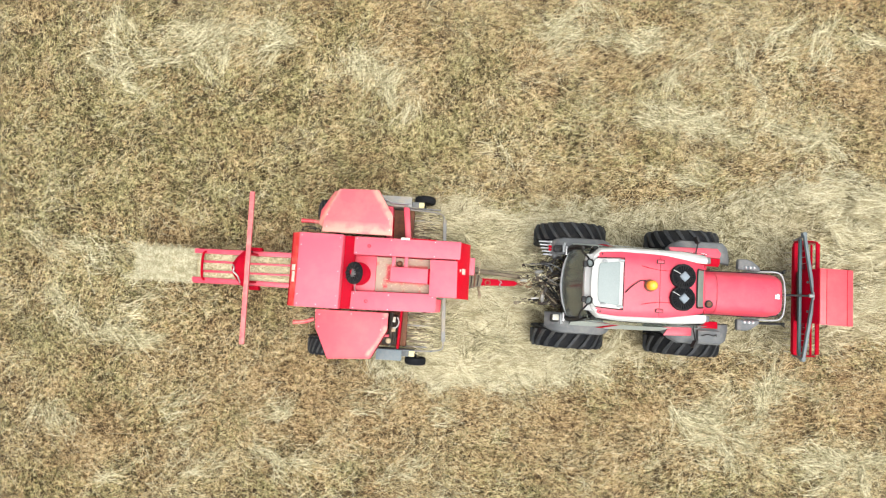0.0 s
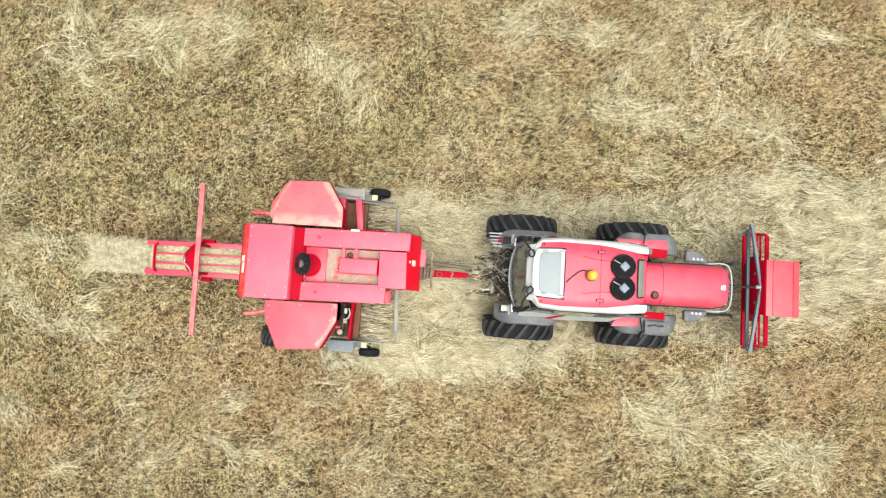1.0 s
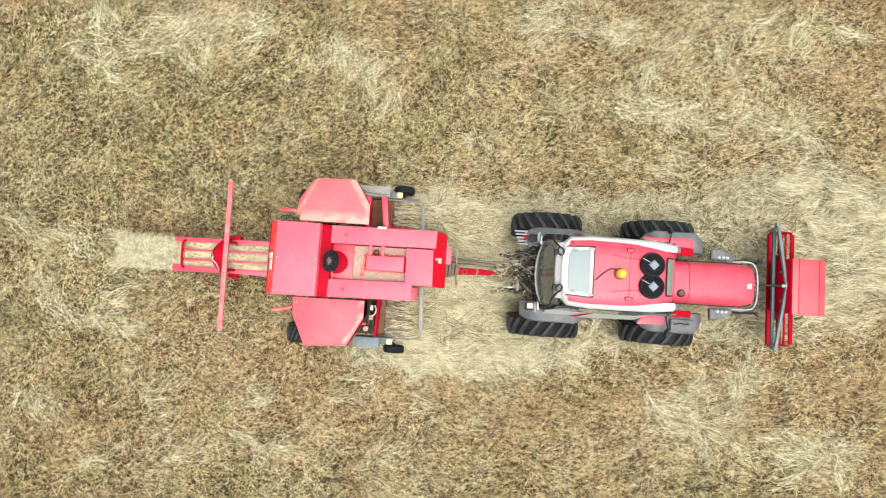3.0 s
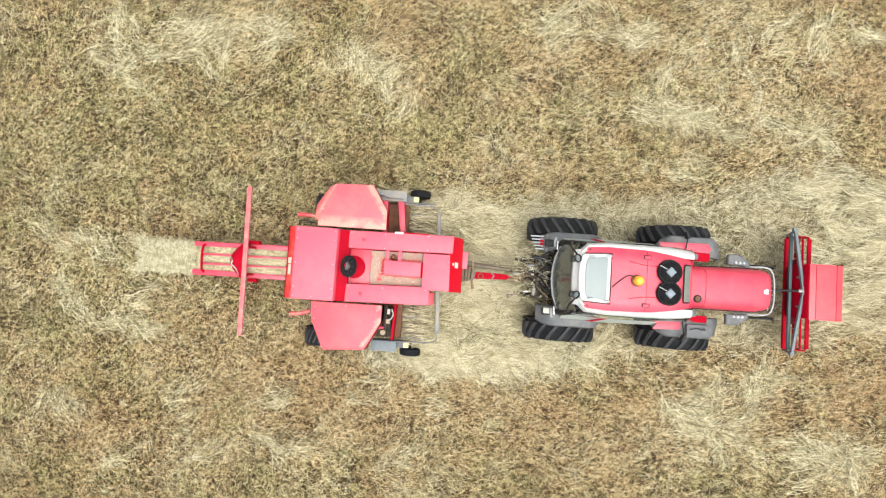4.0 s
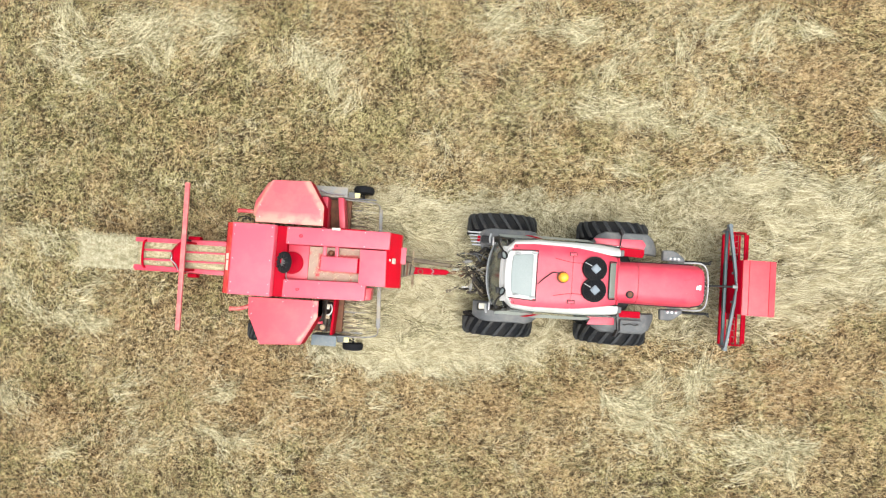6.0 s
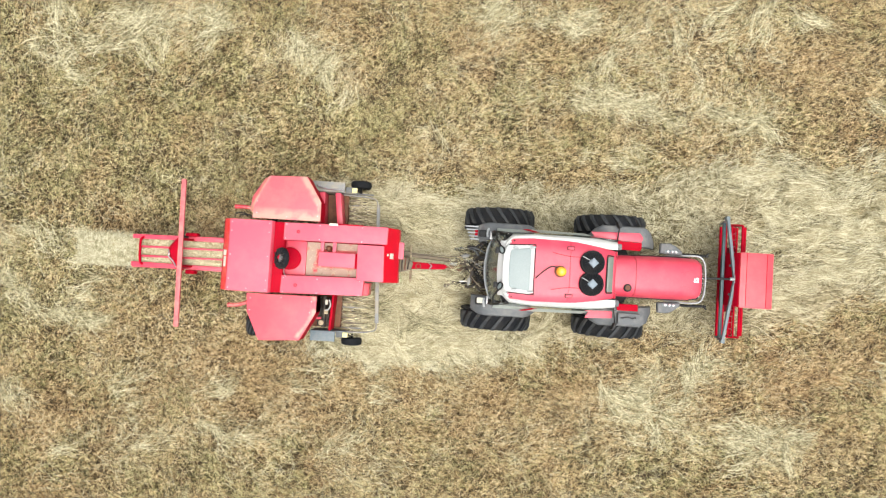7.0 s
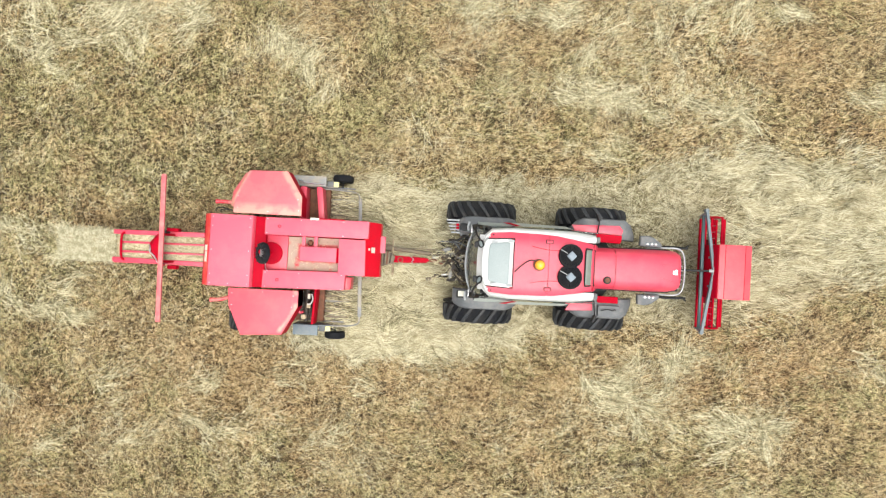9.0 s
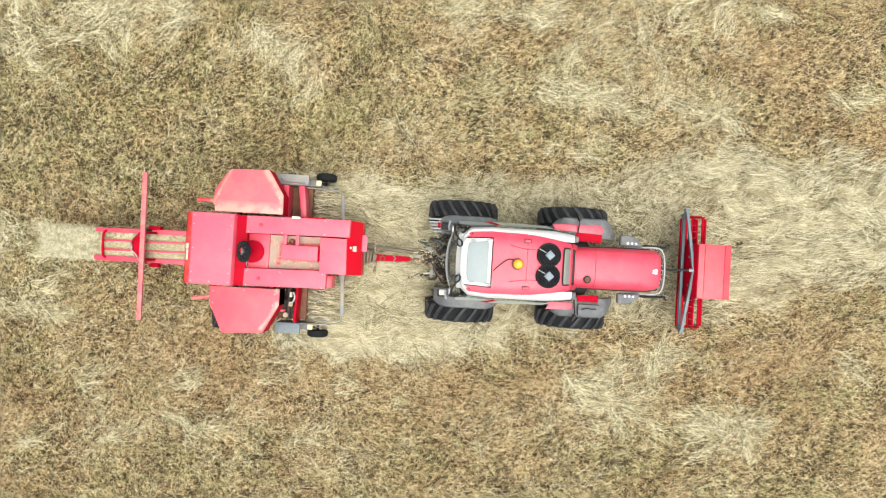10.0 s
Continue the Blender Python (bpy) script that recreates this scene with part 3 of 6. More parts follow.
def russet_field(x, y):
    """Where the dead stubble is darker and redder."""
    v = blobs(x, y, [(0.5, -2.2, 3.2, 0.6, 4, 0.7), (-5.5, -2.4, 3.0, 0.7, 3, 0.7), (-2.0, -3.2, 2.0, 0.5, 0, 0.3), (4.4, 3.7, 0.8, 0.6, 0, 0.6), (4.2, -1.6, 1.2, 0.5, 0, 0.6), (5.7, -1.8, 1.0, 0.9, 0, 0.6), (-9.0, -3.3, 1.4, 0.6, 0, 0.4), (-0.5, 4.2, 1.6, 0.6, 0, 0.3), (-4.2, -1.75, 1.4, 0.25, 0, 0.5)])
    return np.clip(v + 0.12 + 0.22 * wave(0.7 * x, y, 1.7, 61) + 0.15 * wave(x, y, 0.5, 62), 0, 1)


def height(x, y):
    return 0.02 * wave(x, y, 1.1, 3) + 0.012 * wave(x, y, 0.4, 4)


bm = bmesh.new()
NX, NY = 150, 96
gx, gy = np.linspace(-13, 9.5, NX), np.linspace(-7, 7.5, NY)
X, Y = np.meshgrid(gx, gy)
Z = height(X, Y) - 0.03
grid = [[bm.verts.new((X[j, i], Y[j, i], Z[j, i])) for i in range(NX)] for j in range(NY)]
for j in range(NY - 1):
    for i in range(NX - 1):
        bm.faces.new((grid[j][i], grid[j][i + 1], grid[j + 1][i + 1], grid[j + 1][i]))
# out to the horizon
rim = grid[0] + [r[-1] for r in grid[1:]] + grid[-1][-2::-1] + [r[0] for r in grid[-2:0:-1]]
far = []
for v in rim:
    d = Vector((v.co.x + 1.75, v.co.y - 0.25, 0))
    far.append(bm.verts.new(d.normalized() * 1500))
for k in range(len(rim)):
    bm.faces.new((rim[k], far[k], far[(k + 1) % len(rim)], rim[(k + 1) % len(rim)]))
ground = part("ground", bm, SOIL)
tagged(ground, "dry mown hay meadow ground with brown thatch", "ground", kind="structure")


def ribbons(name, start, heading, length, bend, width, lift, material, label, category, segs=3, seed=1, parent=None, at=None):
    """Thousands of thin bent stems in one mesh. start: (n, 3) foot points; lift: rise of the middle and the end."""
    r = np.random.RandomState(seed)
    n = len(start)
    k = segs + 1
    u = np.linspace(0, 1, k)[None, :]
    ang = heading[:, None] + bend[:, None] * (u - 0.5) + 0.25 * bend[:, None] * np.sin(6.283 * (u + r.rand(n, 1)))
    step = length[:, None] / segs
    px = start[:, 0:1] + np.cumsum(np.cos(ang) * step, 1) - 0.5 * np.cos(heading[:, None]) * length[:, None]
    py = start[:, 1:2] + np.cumsum(np.sin(ang) * step, 1) - 0.5 * np.sin(heading[:, None]) * length[:, None]
    pz = start[:, 2:3] + lift[0][:, None] * np.sin(math.pi * u) + lift[1][:, None] * u
    roll = r.uniform(-0.7, 0.7, (n, 1))
    w = width[:, None] * (1 - 0.65 * u ** 2) / 2
    sx, sy, sz = -np.sin(ang) * w * np.cos(roll), np.cos(ang) * w * np.cos(roll), np.sin(roll) * w
    co = np.stack([np.stack([px + sx, py + sy, pz + sz], 2), np.stack([px - sx, py - sy, pz - sz], 2)], 2)
    co = co.reshape(-1, 3).astype(np.float32)
    if at:
        co -= np.array([[at[0], at[1], 0]], np.float32)
    a = (np.arange(n)[:, None] * 2 * k + 2 * np.arange(segs)[None, :]).reshape(-1, 1)
    idx = (a + np.array([[0, 1, 3, 2]])).astype(np.int32)
    me = bpy.data.meshes.new(name)
    me.vertices.add(len(co)), me.loops.add(idx.size), me.polygons.add(len(idx))
    me.vertices.foreach_set("co", co.ravel())
    me.loops.foreach_set("vertex_index", idx.ravel())
    me.polygons.foreach_set("loop_start", np.arange(0, idx.size, 4, dtype=np.int32))
    me.update(calc_edges=True)
    me.materials.append(material)
    ob = new(name, me)
    if parent:
        ob.parent, ob.matrix_parent_inverse = parent, BASE.get(parent, Matrix.Identity(4))
        return tagged(ob, label, kind="stuff")
    if at:
        ob.matrix_basis = pose(at[0], at[1], 0)
        return tagged(ob, label, category)
    return tagged(ob, label, category, kind="stuff")


rnd = np.random.RandomState(21)
FX, FY = (-12.1, 8.3), (-5.7, 6.5)


def scatter(n, density):
    x, y = rnd.uniform(*FX, n), rnd.uniform(*FY, n)
    keep = rnd.rand(n) < density(x, y)
    return x[keep], y[keep]


def sward(name, n, density, material, label, length, width, up, seed, segs=2, curl=1.6, z0=0.0, tuft=14, spread=0.07, fan=0.55, gap=0.28):
    """Stems in tufts: those of one tuft lie much the same way."""
    cx, cy = scatter(n // tuft, (lambda x, y: density(x, y) * np.clip(0.62 + 0.5 * wave(0.6 * x, y, gap, seed + 7) + 0.25 * wave(0.5 * x, y, 0.8, seed + 8), 0.12, 1)) if segs == 1 else density)
    flow = 0.8 * wave(cx, cy, 1.6, seed + 50) + 0.25 + rnd.normal(0, 0.6, len(cx))
    big = rnd.uniform(0.7, 1.3, len(cx))
    x = np.repeat(cx, tuft) + rnd.normal(0, spread, len(cx) * tuft) * np.repeat(big, tuft)
    y = np.repeat(cy, tuft) + rnd.normal(0, spread, len(cx) * tuft) * np.repeat(big, tuft)
    m = len(x)
    return ribbons(name, np.stack([x, y, height(x, y) + z0 + rnd.uniform(0, 0.02, m)], 1), np.repeat(flow, tuft) + rnd.normal(0, fan, m), rnd.uniform(*length, m) * np.repeat(big, tuft),
                   rnd.normal(0, curl, m), rnd.uniform(*width, m), (rnd.uniform(0, up, m), rnd.uniform(-0.01, up, m)), material, label, "grass", segs, seed)


sward("stubble", 1200000, lambda x, y: (1.0 - 0.75 * green_field(x, y)) * (1 - 0.7 * russet_field(x, y)) * (1 - 0.8 * windrow(x, y)), STUBBLE, "short brown dry mown grass stubble over the meadow", (0.05, 0.15), (0.005, 0.0105), 0.06, 31, 1, 1.6, 0, 10, 0.034, 0.55)
sward("russet_stubble", 2600000, lambda x, y: 0.8 * russet_field(x, y) * (1 - 0.6 * green_field(x, y)) * (1 - 0.8 * windrow(x, y)), RUSSET, "short reddish brown dead stubble in patches", (0.05, 0.15), (0.0055, 0.0115), 0.06, 71, 1, 1.6, 0, 10, 0.036, 0.55)
sward("green_grass", 1500000, lambda x, y: 0.85 * green_field(x, y) * (1 - 0.8 * windrow(x, y)), GREEN, "short olive green grass growing through the stubble", (0.04, 0.115), (0.005, 0.010), 0.07, 32, 1, 1.6, 0, 10, 0.03, 0.6, 0.17)
sward("dry_stem", 130000, lambda x, y: 0.5 * (1 - windrow(x, y)) * (1 - 0.6 * green_field(x, y)), STUBBLE, "thin dry brown grass stems bent over the stubble", (0.09, 0.26), (0.0035, 0.006), 0.05, 35, 2, 0.8, 0.02, 6, 0.1, 0.5)
sward("loose_straw", 210000, lambda x, y: straw_field(x, y) * (1 - 0.6 * windrow(x, y)) * (1 - 0.4 * green_field(x, y)), STRAW, "pale dry straw stems lying loose on the meadow", (0.10, 0.42), (0.0035, 0.0065), 0.05, 33, 3, 0.9, 0.02, 9, 0.11, 0.4)


def heap_top(x, y):
    """How high the raked hay lies over the ground."""
    return 0.17 * windrow(x, y) * (0.6 + 0.4 * wave(x, y, 0.7, 14))


def straw_lock(lx, ly, half, wide, turn, share):
    """One lock of straw: a handful of combed wisps, each bent its own way."""
    foot, way, span, curl = [], [], [], []
    wisps = 4 + int(9 * half)
    each = max(12, int(3000 * half * (wide + 0.08) * share / wisps))
    c, s_ = math.cos(radians(turn)), math.sin(radians(turn))
    sway = rnd.uniform(-0.8, 0.8)
    for k in range(wisps):
        u, v = rnd.uniform(-0.85, 0.85) * half, rnd.normal(0, 0.75 * wide)
        head = radians(turn) + sway * u / half + rnd.normal(0, 0.32)
        size = rnd.uniform(0.6, 1.3)
        du, dv = rnd.normal(0, 0.09, each), rnd.normal(0, 0.024 + 0.13 * wide, each)
        wu, wv = u + du * math.cos(head - radians(turn)) - dv * math.sin(head - radians(turn)), v + du * math.sin(head - radians(turn)) + dv * math.cos(head - radians(turn))
        x, y = lx + wu * c - wv * s_, ly + wu * s_ + wv * c
        foot.append(np.stack([x, y, height(x, y) + heap_top(x, y) + rnd.uniform(0.02, 0.07, each)], 1))
        way.append(head + rnd.normal(0, 0.17, each) + np.where(rnd.rand(each) < 0.22, rnd.normal(0, 0.9, each), 0))
        span.append(rnd.uniform(0.15, 0.55, each) * size)
        curl.append(rnd.normal(0, 0.9) + rnd.normal(0, 0.4, each))
    foot, way, span, curl = [np.concatenate(a) for a in (foot, way, span, curl)]
    m = len(foot)
    words = ("long " if half >= 0.5 else "short ") + ("combed" if wide < 0.13 else "tangled") + (" full" if share > 0.7 else " thin")
    ob = ribbons("straw_lock", foot, way, span, curl, rnd.uniform(0.005, 0.0095, m), (rnd.uniform(-0.01, 0.05, m), rnd.normal(0, 0.02, m)), FRESH if share >= 1.3 else STRAW, words + " lock of pale straw lying on stubble", "straw", 4, int(1000 + 37 * lx + 11 * ly), at=(lx, ly))
    return tagged(ob, group="straw locks on the meadow")


for row in LOCKS:
    straw_lock(*row)

# coarser grass past the plot
n = 42000
away = np.minimum(rnd.exponential(4.0, n) - 0.1, 40)
hx, hy = 0.5 * (FX[1] - FX[0]) + away, 0.5 * (FY[1] - FY[0]) + away
go = rnd.uniform(-1, 1, n)
tall = rnd.rand(n) < hy / (hx + hy)
end = np.where(rnd.rand(n) < 0.5, -1, 1)
x, y = -1.9 + hx * np.where(tall, end, go), 0.4 + hy * np.where(tall, go, end)
ribbons("outer_grass", np.stack([x, y, rnd.uniform(-0.02, 0.03, n)], 1), rnd.uniform(0, 6.283, n), rnd.uniform(0.08, 0.22, n), rnd.normal(0, 1.5, n), rnd.uniform(0.009, 0.016, n) + 0.0012 * away, (rnd.uniform(0, 0.05, n), rnd.uniform(0, 0.07, n)),
        STUBBLE, "dry mown grass of the meadow further out", "grass", 1, 38)

# the swath of raked hay, heaped in locks
LOCK = 20
cx, cy = scatter(47000, lambda x, y: windrow(x, y) * np.interp(x, [-3.6, -1.2, -0.5, 0.5, 2.5, 4.0, 6.0], [0.7, 0.7, 0.9, 0.7, 0.36, 0.36, 0.27]))
n = len(cx) * LOCK
big = np.repeat(rnd.uniform(0.6, 1.4, len(cx)), LOCK)
x = np.repeat(cx, LOCK) + rnd.normal(0, 0.075, n) * big
y = np.repeat(cy, LOCK) + rnd.normal(0, 0.075, n) * big
combed = np.clip((cx - 3.1) / 0.9, 0, 1)
flow = np.repeat(0.5 * wave(cx, cy, 1.2, 15) + 0.22 * combed + rnd.normal(0, 1, len(cx)) * (0.9 - 0.55 * combed), LOCK)
level = np.repeat(rnd.uniform(0.4, 1.0, len(cx)), LOCK)
curl = np.repeat(rnd.normal(0, 0.8, len(cx)), LOCK) + rnd.normal(0, 0.7, n)
ribbons("hay_swath", np.stack([x, y, height(x, y) + heap_top(x, y) * level + rnd.uniform(0, 0.02, n)], 1), flow + rnd.normal(0, 0.22, n), rnd.uniform(0.1, 0.48, n), curl,
        rnd.uniform(0.0045, 0.0095, n), (rnd.uniform(-0.02, 0.06, n), rnd.normal(0, 0.035, n)), SWATH, "thick swath of pale raked hay waiting to be baled", "hay", 3, 34)

# between the two machines the hay is bleached, and combed by the tractor that has passed over it
n = 42000
x, y = rnd.uniform(-3.7, -0.9, n), rnd.uniform(-1.9, 1.5, n)
keep = rnd.rand(n) < windrow(x, y) * np.interp(x, [-1.7, -0.9], [1, 0.0]) * np.clip(0.55 + 0.5 * wave(0.5 * x, y, 0.45, 91), 0.1, 1)
x, y = x[keep], y[keep]
n = len(x)
ribbons("combed_hay", np.stack([x, y, height(x, y) + heap_top(x, y) + rnd.uniform(0.0, 0.04, n)], 1), 0.35 * wave(x, y, 0.7, 92) + rnd.normal(0, 0.35, n), rnd.uniform(0.15, 0.55, n), 0.8 * wave(x, y, 0.5, 93) + rnd.normal(0, 0.5, n),
        rnd.uniform(0.004, 0.008, n), (rnd.uniform(-0.015, 0.03, n), rnd.normal(0, 0.015, n)), FRESH, "bleached hay combed flat between the machines", "hay", 3, 94)

# the matted bed under the loose stems
bx, by = np.meshgrid(np.arange(-3.9, 8.2, 0.06), np.arange(-2.1, 2.7, 0.06))
bz = height(bx, by) + np.interp(bx, [0, 3], [0.6, 0.35]) * heap_top(bx, by) + 0.02 * wave(bx, by, 0.16, 77) - 0.01
inside = windrow(bx, by) + np.interp(bx, [0.5, 2], [0.0, 0.45]) * np.minimum(wave(0.6 * bx, by, 0.5, 79), 0) > 0.55
bm = bmesh.new()
verts = {}
for q in range(bx.shape[0] - 1):
    for k in range(bx.shape[1] - 1):
        if inside[q, k]:
            face = []
            for i, e in ((q, k), (q, k + 1), (q + 1, k + 1), (q + 1, k)):
                if (i, e) not in verts:
                    verts[i, e] = bm.verts.new((bx[i, e], by[i, e], bz[i, e]))
                face.append(verts[i, e])
            bm.faces.new(face)
tagged(part("hay_bed", bm, HAY_BED), "matted pale hay pressed down in the swath", "hay", kind="stuff")

# the swath goes on ahead, past the plot
n = 16000
x = 8.2 + rnd.exponential(5, n)
y = rnd.uniform(-0.6, 2.7, n)
keep = (rnd.rand(n) < windrow(x, y)) & (x < 30)
x, y = x[keep], y[keep]
n = len(x)
ribbons("swath_ahead", np.stack([x, y, rnd.uniform(0.0, 0.18, n)], 1), rnd.normal(0, 0.9, n), rnd.uniform(0.2, 0.6, n), rnd.normal(0, 1.3, n), rnd.uniform(0.010, 0.02, n), (rnd.uniform(-0.02, 0.05, n), rnd.normal(0, 0.03, n)),
        STRAW, "swath of pale hay running on ahead", "hay", 3, 39)

# hay being lifted over the pick-up drum
n = 1500
x, y = rnd.uniform(-3.5, -2.75, n), np.concatenate([rnd.uniform(0.45, 1.12, n - 650), rnd.uniform(-1.28, -0.55, 650)])
ribbons("lifted_hay", np.stack([x, y, 0.47 - 0.55 * np.abs(x + 3.28) + rnd.uniform(-0.06, 0.03, n)], 1), rnd.normal(0, 0.28, n), rnd.uniform(0.15, 0.5, n), rnd.normal(0, 0.6, n), rnd.uniform(0.005, 0.009, n),
        (rnd.uniform(-0.02, 0.05, n), rnd.normal(0, 0.03, n)), STRAW, "wisps of hay drawn over the pick-up drum", "hay", 4, 36)


# ---- tractor ----
tractor = thing("tractor", 0.2, 0, "compact red alpine tractor with white roof trim and equal wheels", "tractor")
for wx, sgn in ((-0.76, 1), (-0.74, -1), (1.17, 1), (1.21, -1)):
    wheel(tractor, wx, 0.835 * sgn - (0.0 if sgn > 0 else 0.02), 0.6, 0.61, 0.36, sgn, 18)

bm = bmesh.new()
box(bm, -1.05, 2.2, -0.24, 0.24, 0.5, 0.85, 0.03)
rod(bm, (-0.75, -0.8, 0.6), (-0.75, 0.8, 0.6), 0.11)
rod(bm, (1.19, -0.8, 0.6), (1.19, 0.8, 0.6), 0.1)
box(bm, -0.95, -0.55, -0.33, 0.33, 0.45, 0.95, 0.05)
box(bm, 0.2, 0.75, -0.62, -0.3, 0.45, 0.8, 0.04)
box(bm, 0.2, 0.75, 0.3, 0.62, 0.45, 0.8, 0.04)
part("chassis", bm, IRON, tractor)

# engine cover: rounded, falling to the front, in two panels with a seam
def hood_row(x, half, top, drop=0.2, n=17):
    """One cross-section: nearly flat on top, then turned down at the sides; the nose stands a little off the axis."""
    middle = 0.02 * (x - 1.06) / 1.5
    return [(x, middle + half * u, top - 0.03 * u * u - drop * abs(u) ** 7) for u in [math.sin(1.5708 * (-1 + 2 * k / (n - 1))) for k in range(n)]]


bm = bmesh.new()
panel(bm, [hood_row(x, h, z) for x, h, z in ((1.06, 0.335, 1.50), (1.2, 0.338, 1.50), (1.395, 0.34, 1.49))], 0.012)
part("rear_cowl", bm, RED, tractor)
bm = bmesh.new()
panel(bm, [hood_row(x, h, z, d) for x, h, z, d in ((1.403, 0.34, 1.49, 0.2), (1.7, 0.345, 1.475, 0.2), (2.0, 0.347, 1.455, 0.2), (2.2, 0.347, 1.435, 0.2), (2.38, 0.345, 1.405, 0.2), (2.47, 0.333, 1.375, 0.18), (2.525, 0.305, 1.32, 0.14), (2.55, 0.255, 1.24, 0.08))], 0.012)
hood = part("hood", bm, RED, tractor, "smooth red engine hood rounded at the front")
for s in (-1, 1):
    bm = bmesh.new()
    pipe(bm, [(2.15, 0.1 * s, 1.440), (2.34, 0.15 * s, 1.405), (2.49, 0.2 * s, 1.345)], 0.005, 6)
    part("crease", bm, RED, hood)
bm = bmesh.new()
for yy in (-0.022, 0.022):
    box(bm, 2.40, 2.44, yy - 0.012, yy + 0.028, 1.395, 1.405, 0.004)
box(bm, 2.36, 2.39, -0.03, 0.035, 1.40, 1.415, 0.004)
part("badge", bm, CHROME, hood)
bm = bmesh.new()
lathe(bm, [(0.062, 0), (0.064, 0.03), (0.055, 0.045), (0.042, 0.045), (0.04, 0.03)], pose(1.27, -0.185, 1.47), 24)
cap = part("filler_cap", bm, DARK, tractor, "dark round filler cap on the cowl")
bm = bmesh.new()
lathe(bm, [(0.039, 0), (0.039, 0.012)], pose(1.27, -0.185, 1.5), 24)
part("cap_face", bm, RUST, cap)
bm = bmesh.new()
slab(bm, [(1.02, -0.29, 1.515), (1.05, -0.29, 1.515), (1.05, 0.29, 1.515), (1.02, 0.29, 1.515)], (0, 0, 0.015), 0.006)
part("scuttle", bm, DARK, tractor)
for s in (-1, 1):
    bm = bmesh.new()
    slab(bm, [(1.08, 0.33 * s, 0.85), (2.3, 0.315 * s, 0.85), (2.3, 0.32 * s, 1.22), (1.08, 0.33 * s, 1.28)], (0, -0.02 * s, 0), 0.006)
    part("side_grille", bm, DARK, tractor)
    # dark sheet added where shade fills the gap between hood and fender
    bm = bmesh.new()
    slab(bm, [(0.98, 0.34 * s, 0.98), (1.42, 0.34 * s, 0.98), (1.36, 0.46 * s, 0.95), (0.98, 0.53 * s, 0.95)], (0, 0, 0.02), 0.005)
    part("gap_shade", bm, DARK, tractor)
    # dark strip added as the gap shadow along the hood's lower edge
    bm = bmesh.new()
    pipe(bm, [(1.06, 0.336 * s, 1.265), (1.4, 0.005 + 0.343 * s, 1.255), (1.8, 0.01 + 0.35 * s, 1.235), (2.2, 0.015 + 0.352 * s, 1.2), (2.38, 0.018 + 0.348 * s, 1.17)], 0.009, 6)
    part("hood_gap_line", bm, DARK, tractor)
bm = bmesh.new()
slab(bm, [(2.36, -0.33, 0.75), (2.50, -0.31, 0.75), (2.575, -0.2, 0.75), (2.585, 0.0, 0.75), (2.575, 0.22, 0.75), (2.50, 0.33, 0.75), (2.36, 0.35, 0.75)], (0, 0, 0.49), 0.02)
nose = part("nose", bm, DARK, tractor)
for k in range(11):
    bm = bmesh.new()
    yy = -0.275 + 0.055 * k
    box(bm, 2.46 - 0.5 * yy * yy, 2.545 - 0.8 * yy * yy, yy - 0.009, yy + 0.009, 0.9, 1.27 - 0.6 * yy * yy, 0.003, seg=1)
    part("grille_bar", bm, SILVER if k % 3 == 0 else DARK, nose)
bm = bmesh.new()
pipe(bm, [(2.02, 0.385, 1.05), (2.3, 0.40, 1.19), (2.46, 0.40, 1.24), (2.55, 0.36, 1.24), (2.60, 0.24, 1.24), (2.615, 0.0, 1.24), (2.60, -0.22, 1.24), (2.55, -0.33, 1.24), (2.46, -0.37, 1.24), (2.3, -0.375, 1.19), (2.02, -0.36, 1.05)], 0.015, 10)
part("bull_bar", bm, SILVER, tractor, "silver tube guard bent round the nose")
for k in range(8):
    bm = bmesh.new()
    yy = -0.26 + 0.075 * k
    box(bm, 2.562 - 0.9 * yy * yy, 2.592 - 0.9 * yy * yy, yy - 0.007, yy + 0.007, 1.225, 1.243, 0.003)
    part("grille_stud", bm, SILVER, nose)
for s in (-1, 1):
    o = 0.02 if s > 0 else 0.0
    bm = bmesh.new()
    slab(bm, [(1.87, (0.565 + o) * s, 1.12), (2.02, (0.57 + o) * s, 1.12), (2.1, (0.545 + o) * s, 1.12), (2.235, (0.44 + o) * s, 1.12), (2.235, (0.375 + o) * s, 1.12), (1.86, (0.39 + o) * s, 1.12)], (0, 0, 0.09), 0.03, 3)
    pod = part("headlight", bm, GREY, tractor, "grey headlight pod with a clear lamp")
    for xx in (1.985, 2.055, 2.12):
        bm = bmesh.new()
        lathe(bm, [(0.024, 0), (0.023, 0.02), (0.012, 0.03)], pose(xx, (0.43 + o) * s, 1.205), 16)
        part("lens", bm, CHROME, pod)
    bm = bmesh.new()
    slab(bm, [(1.93, (0.405 + o) * s, 1.2), (1.95, (0.455 + o) * s, 1.2), (2.11, (0.462 + o) * s, 1.2), (2.175, (0.425 + o) * s, 1.2), (2.16, (0.40 + o) * s, 1.2)], (0, 0, 0.014), 0.006)
    part("lamp_bezel", bm, FRAME_GREY, pod)
    bm = bmesh.new()
    pipe(bm, [(2.2, 0.41 * s, 0.95), (2.4, 0.43 * s, 1.0), (2.72, 0.42 * s, 1.0)], 0.022, 8)
    rod(bm, (2.71, 0.42 * s, 0.9), (2.71, 0.42 * s, 1.06), 0.02)
    rod(bm, (2.69, 0.42 * s, 1.0), (2.76, 0.47 * s, 1.0), 0.012)
    part("front_lift_arm", bm, DARK, tractor)

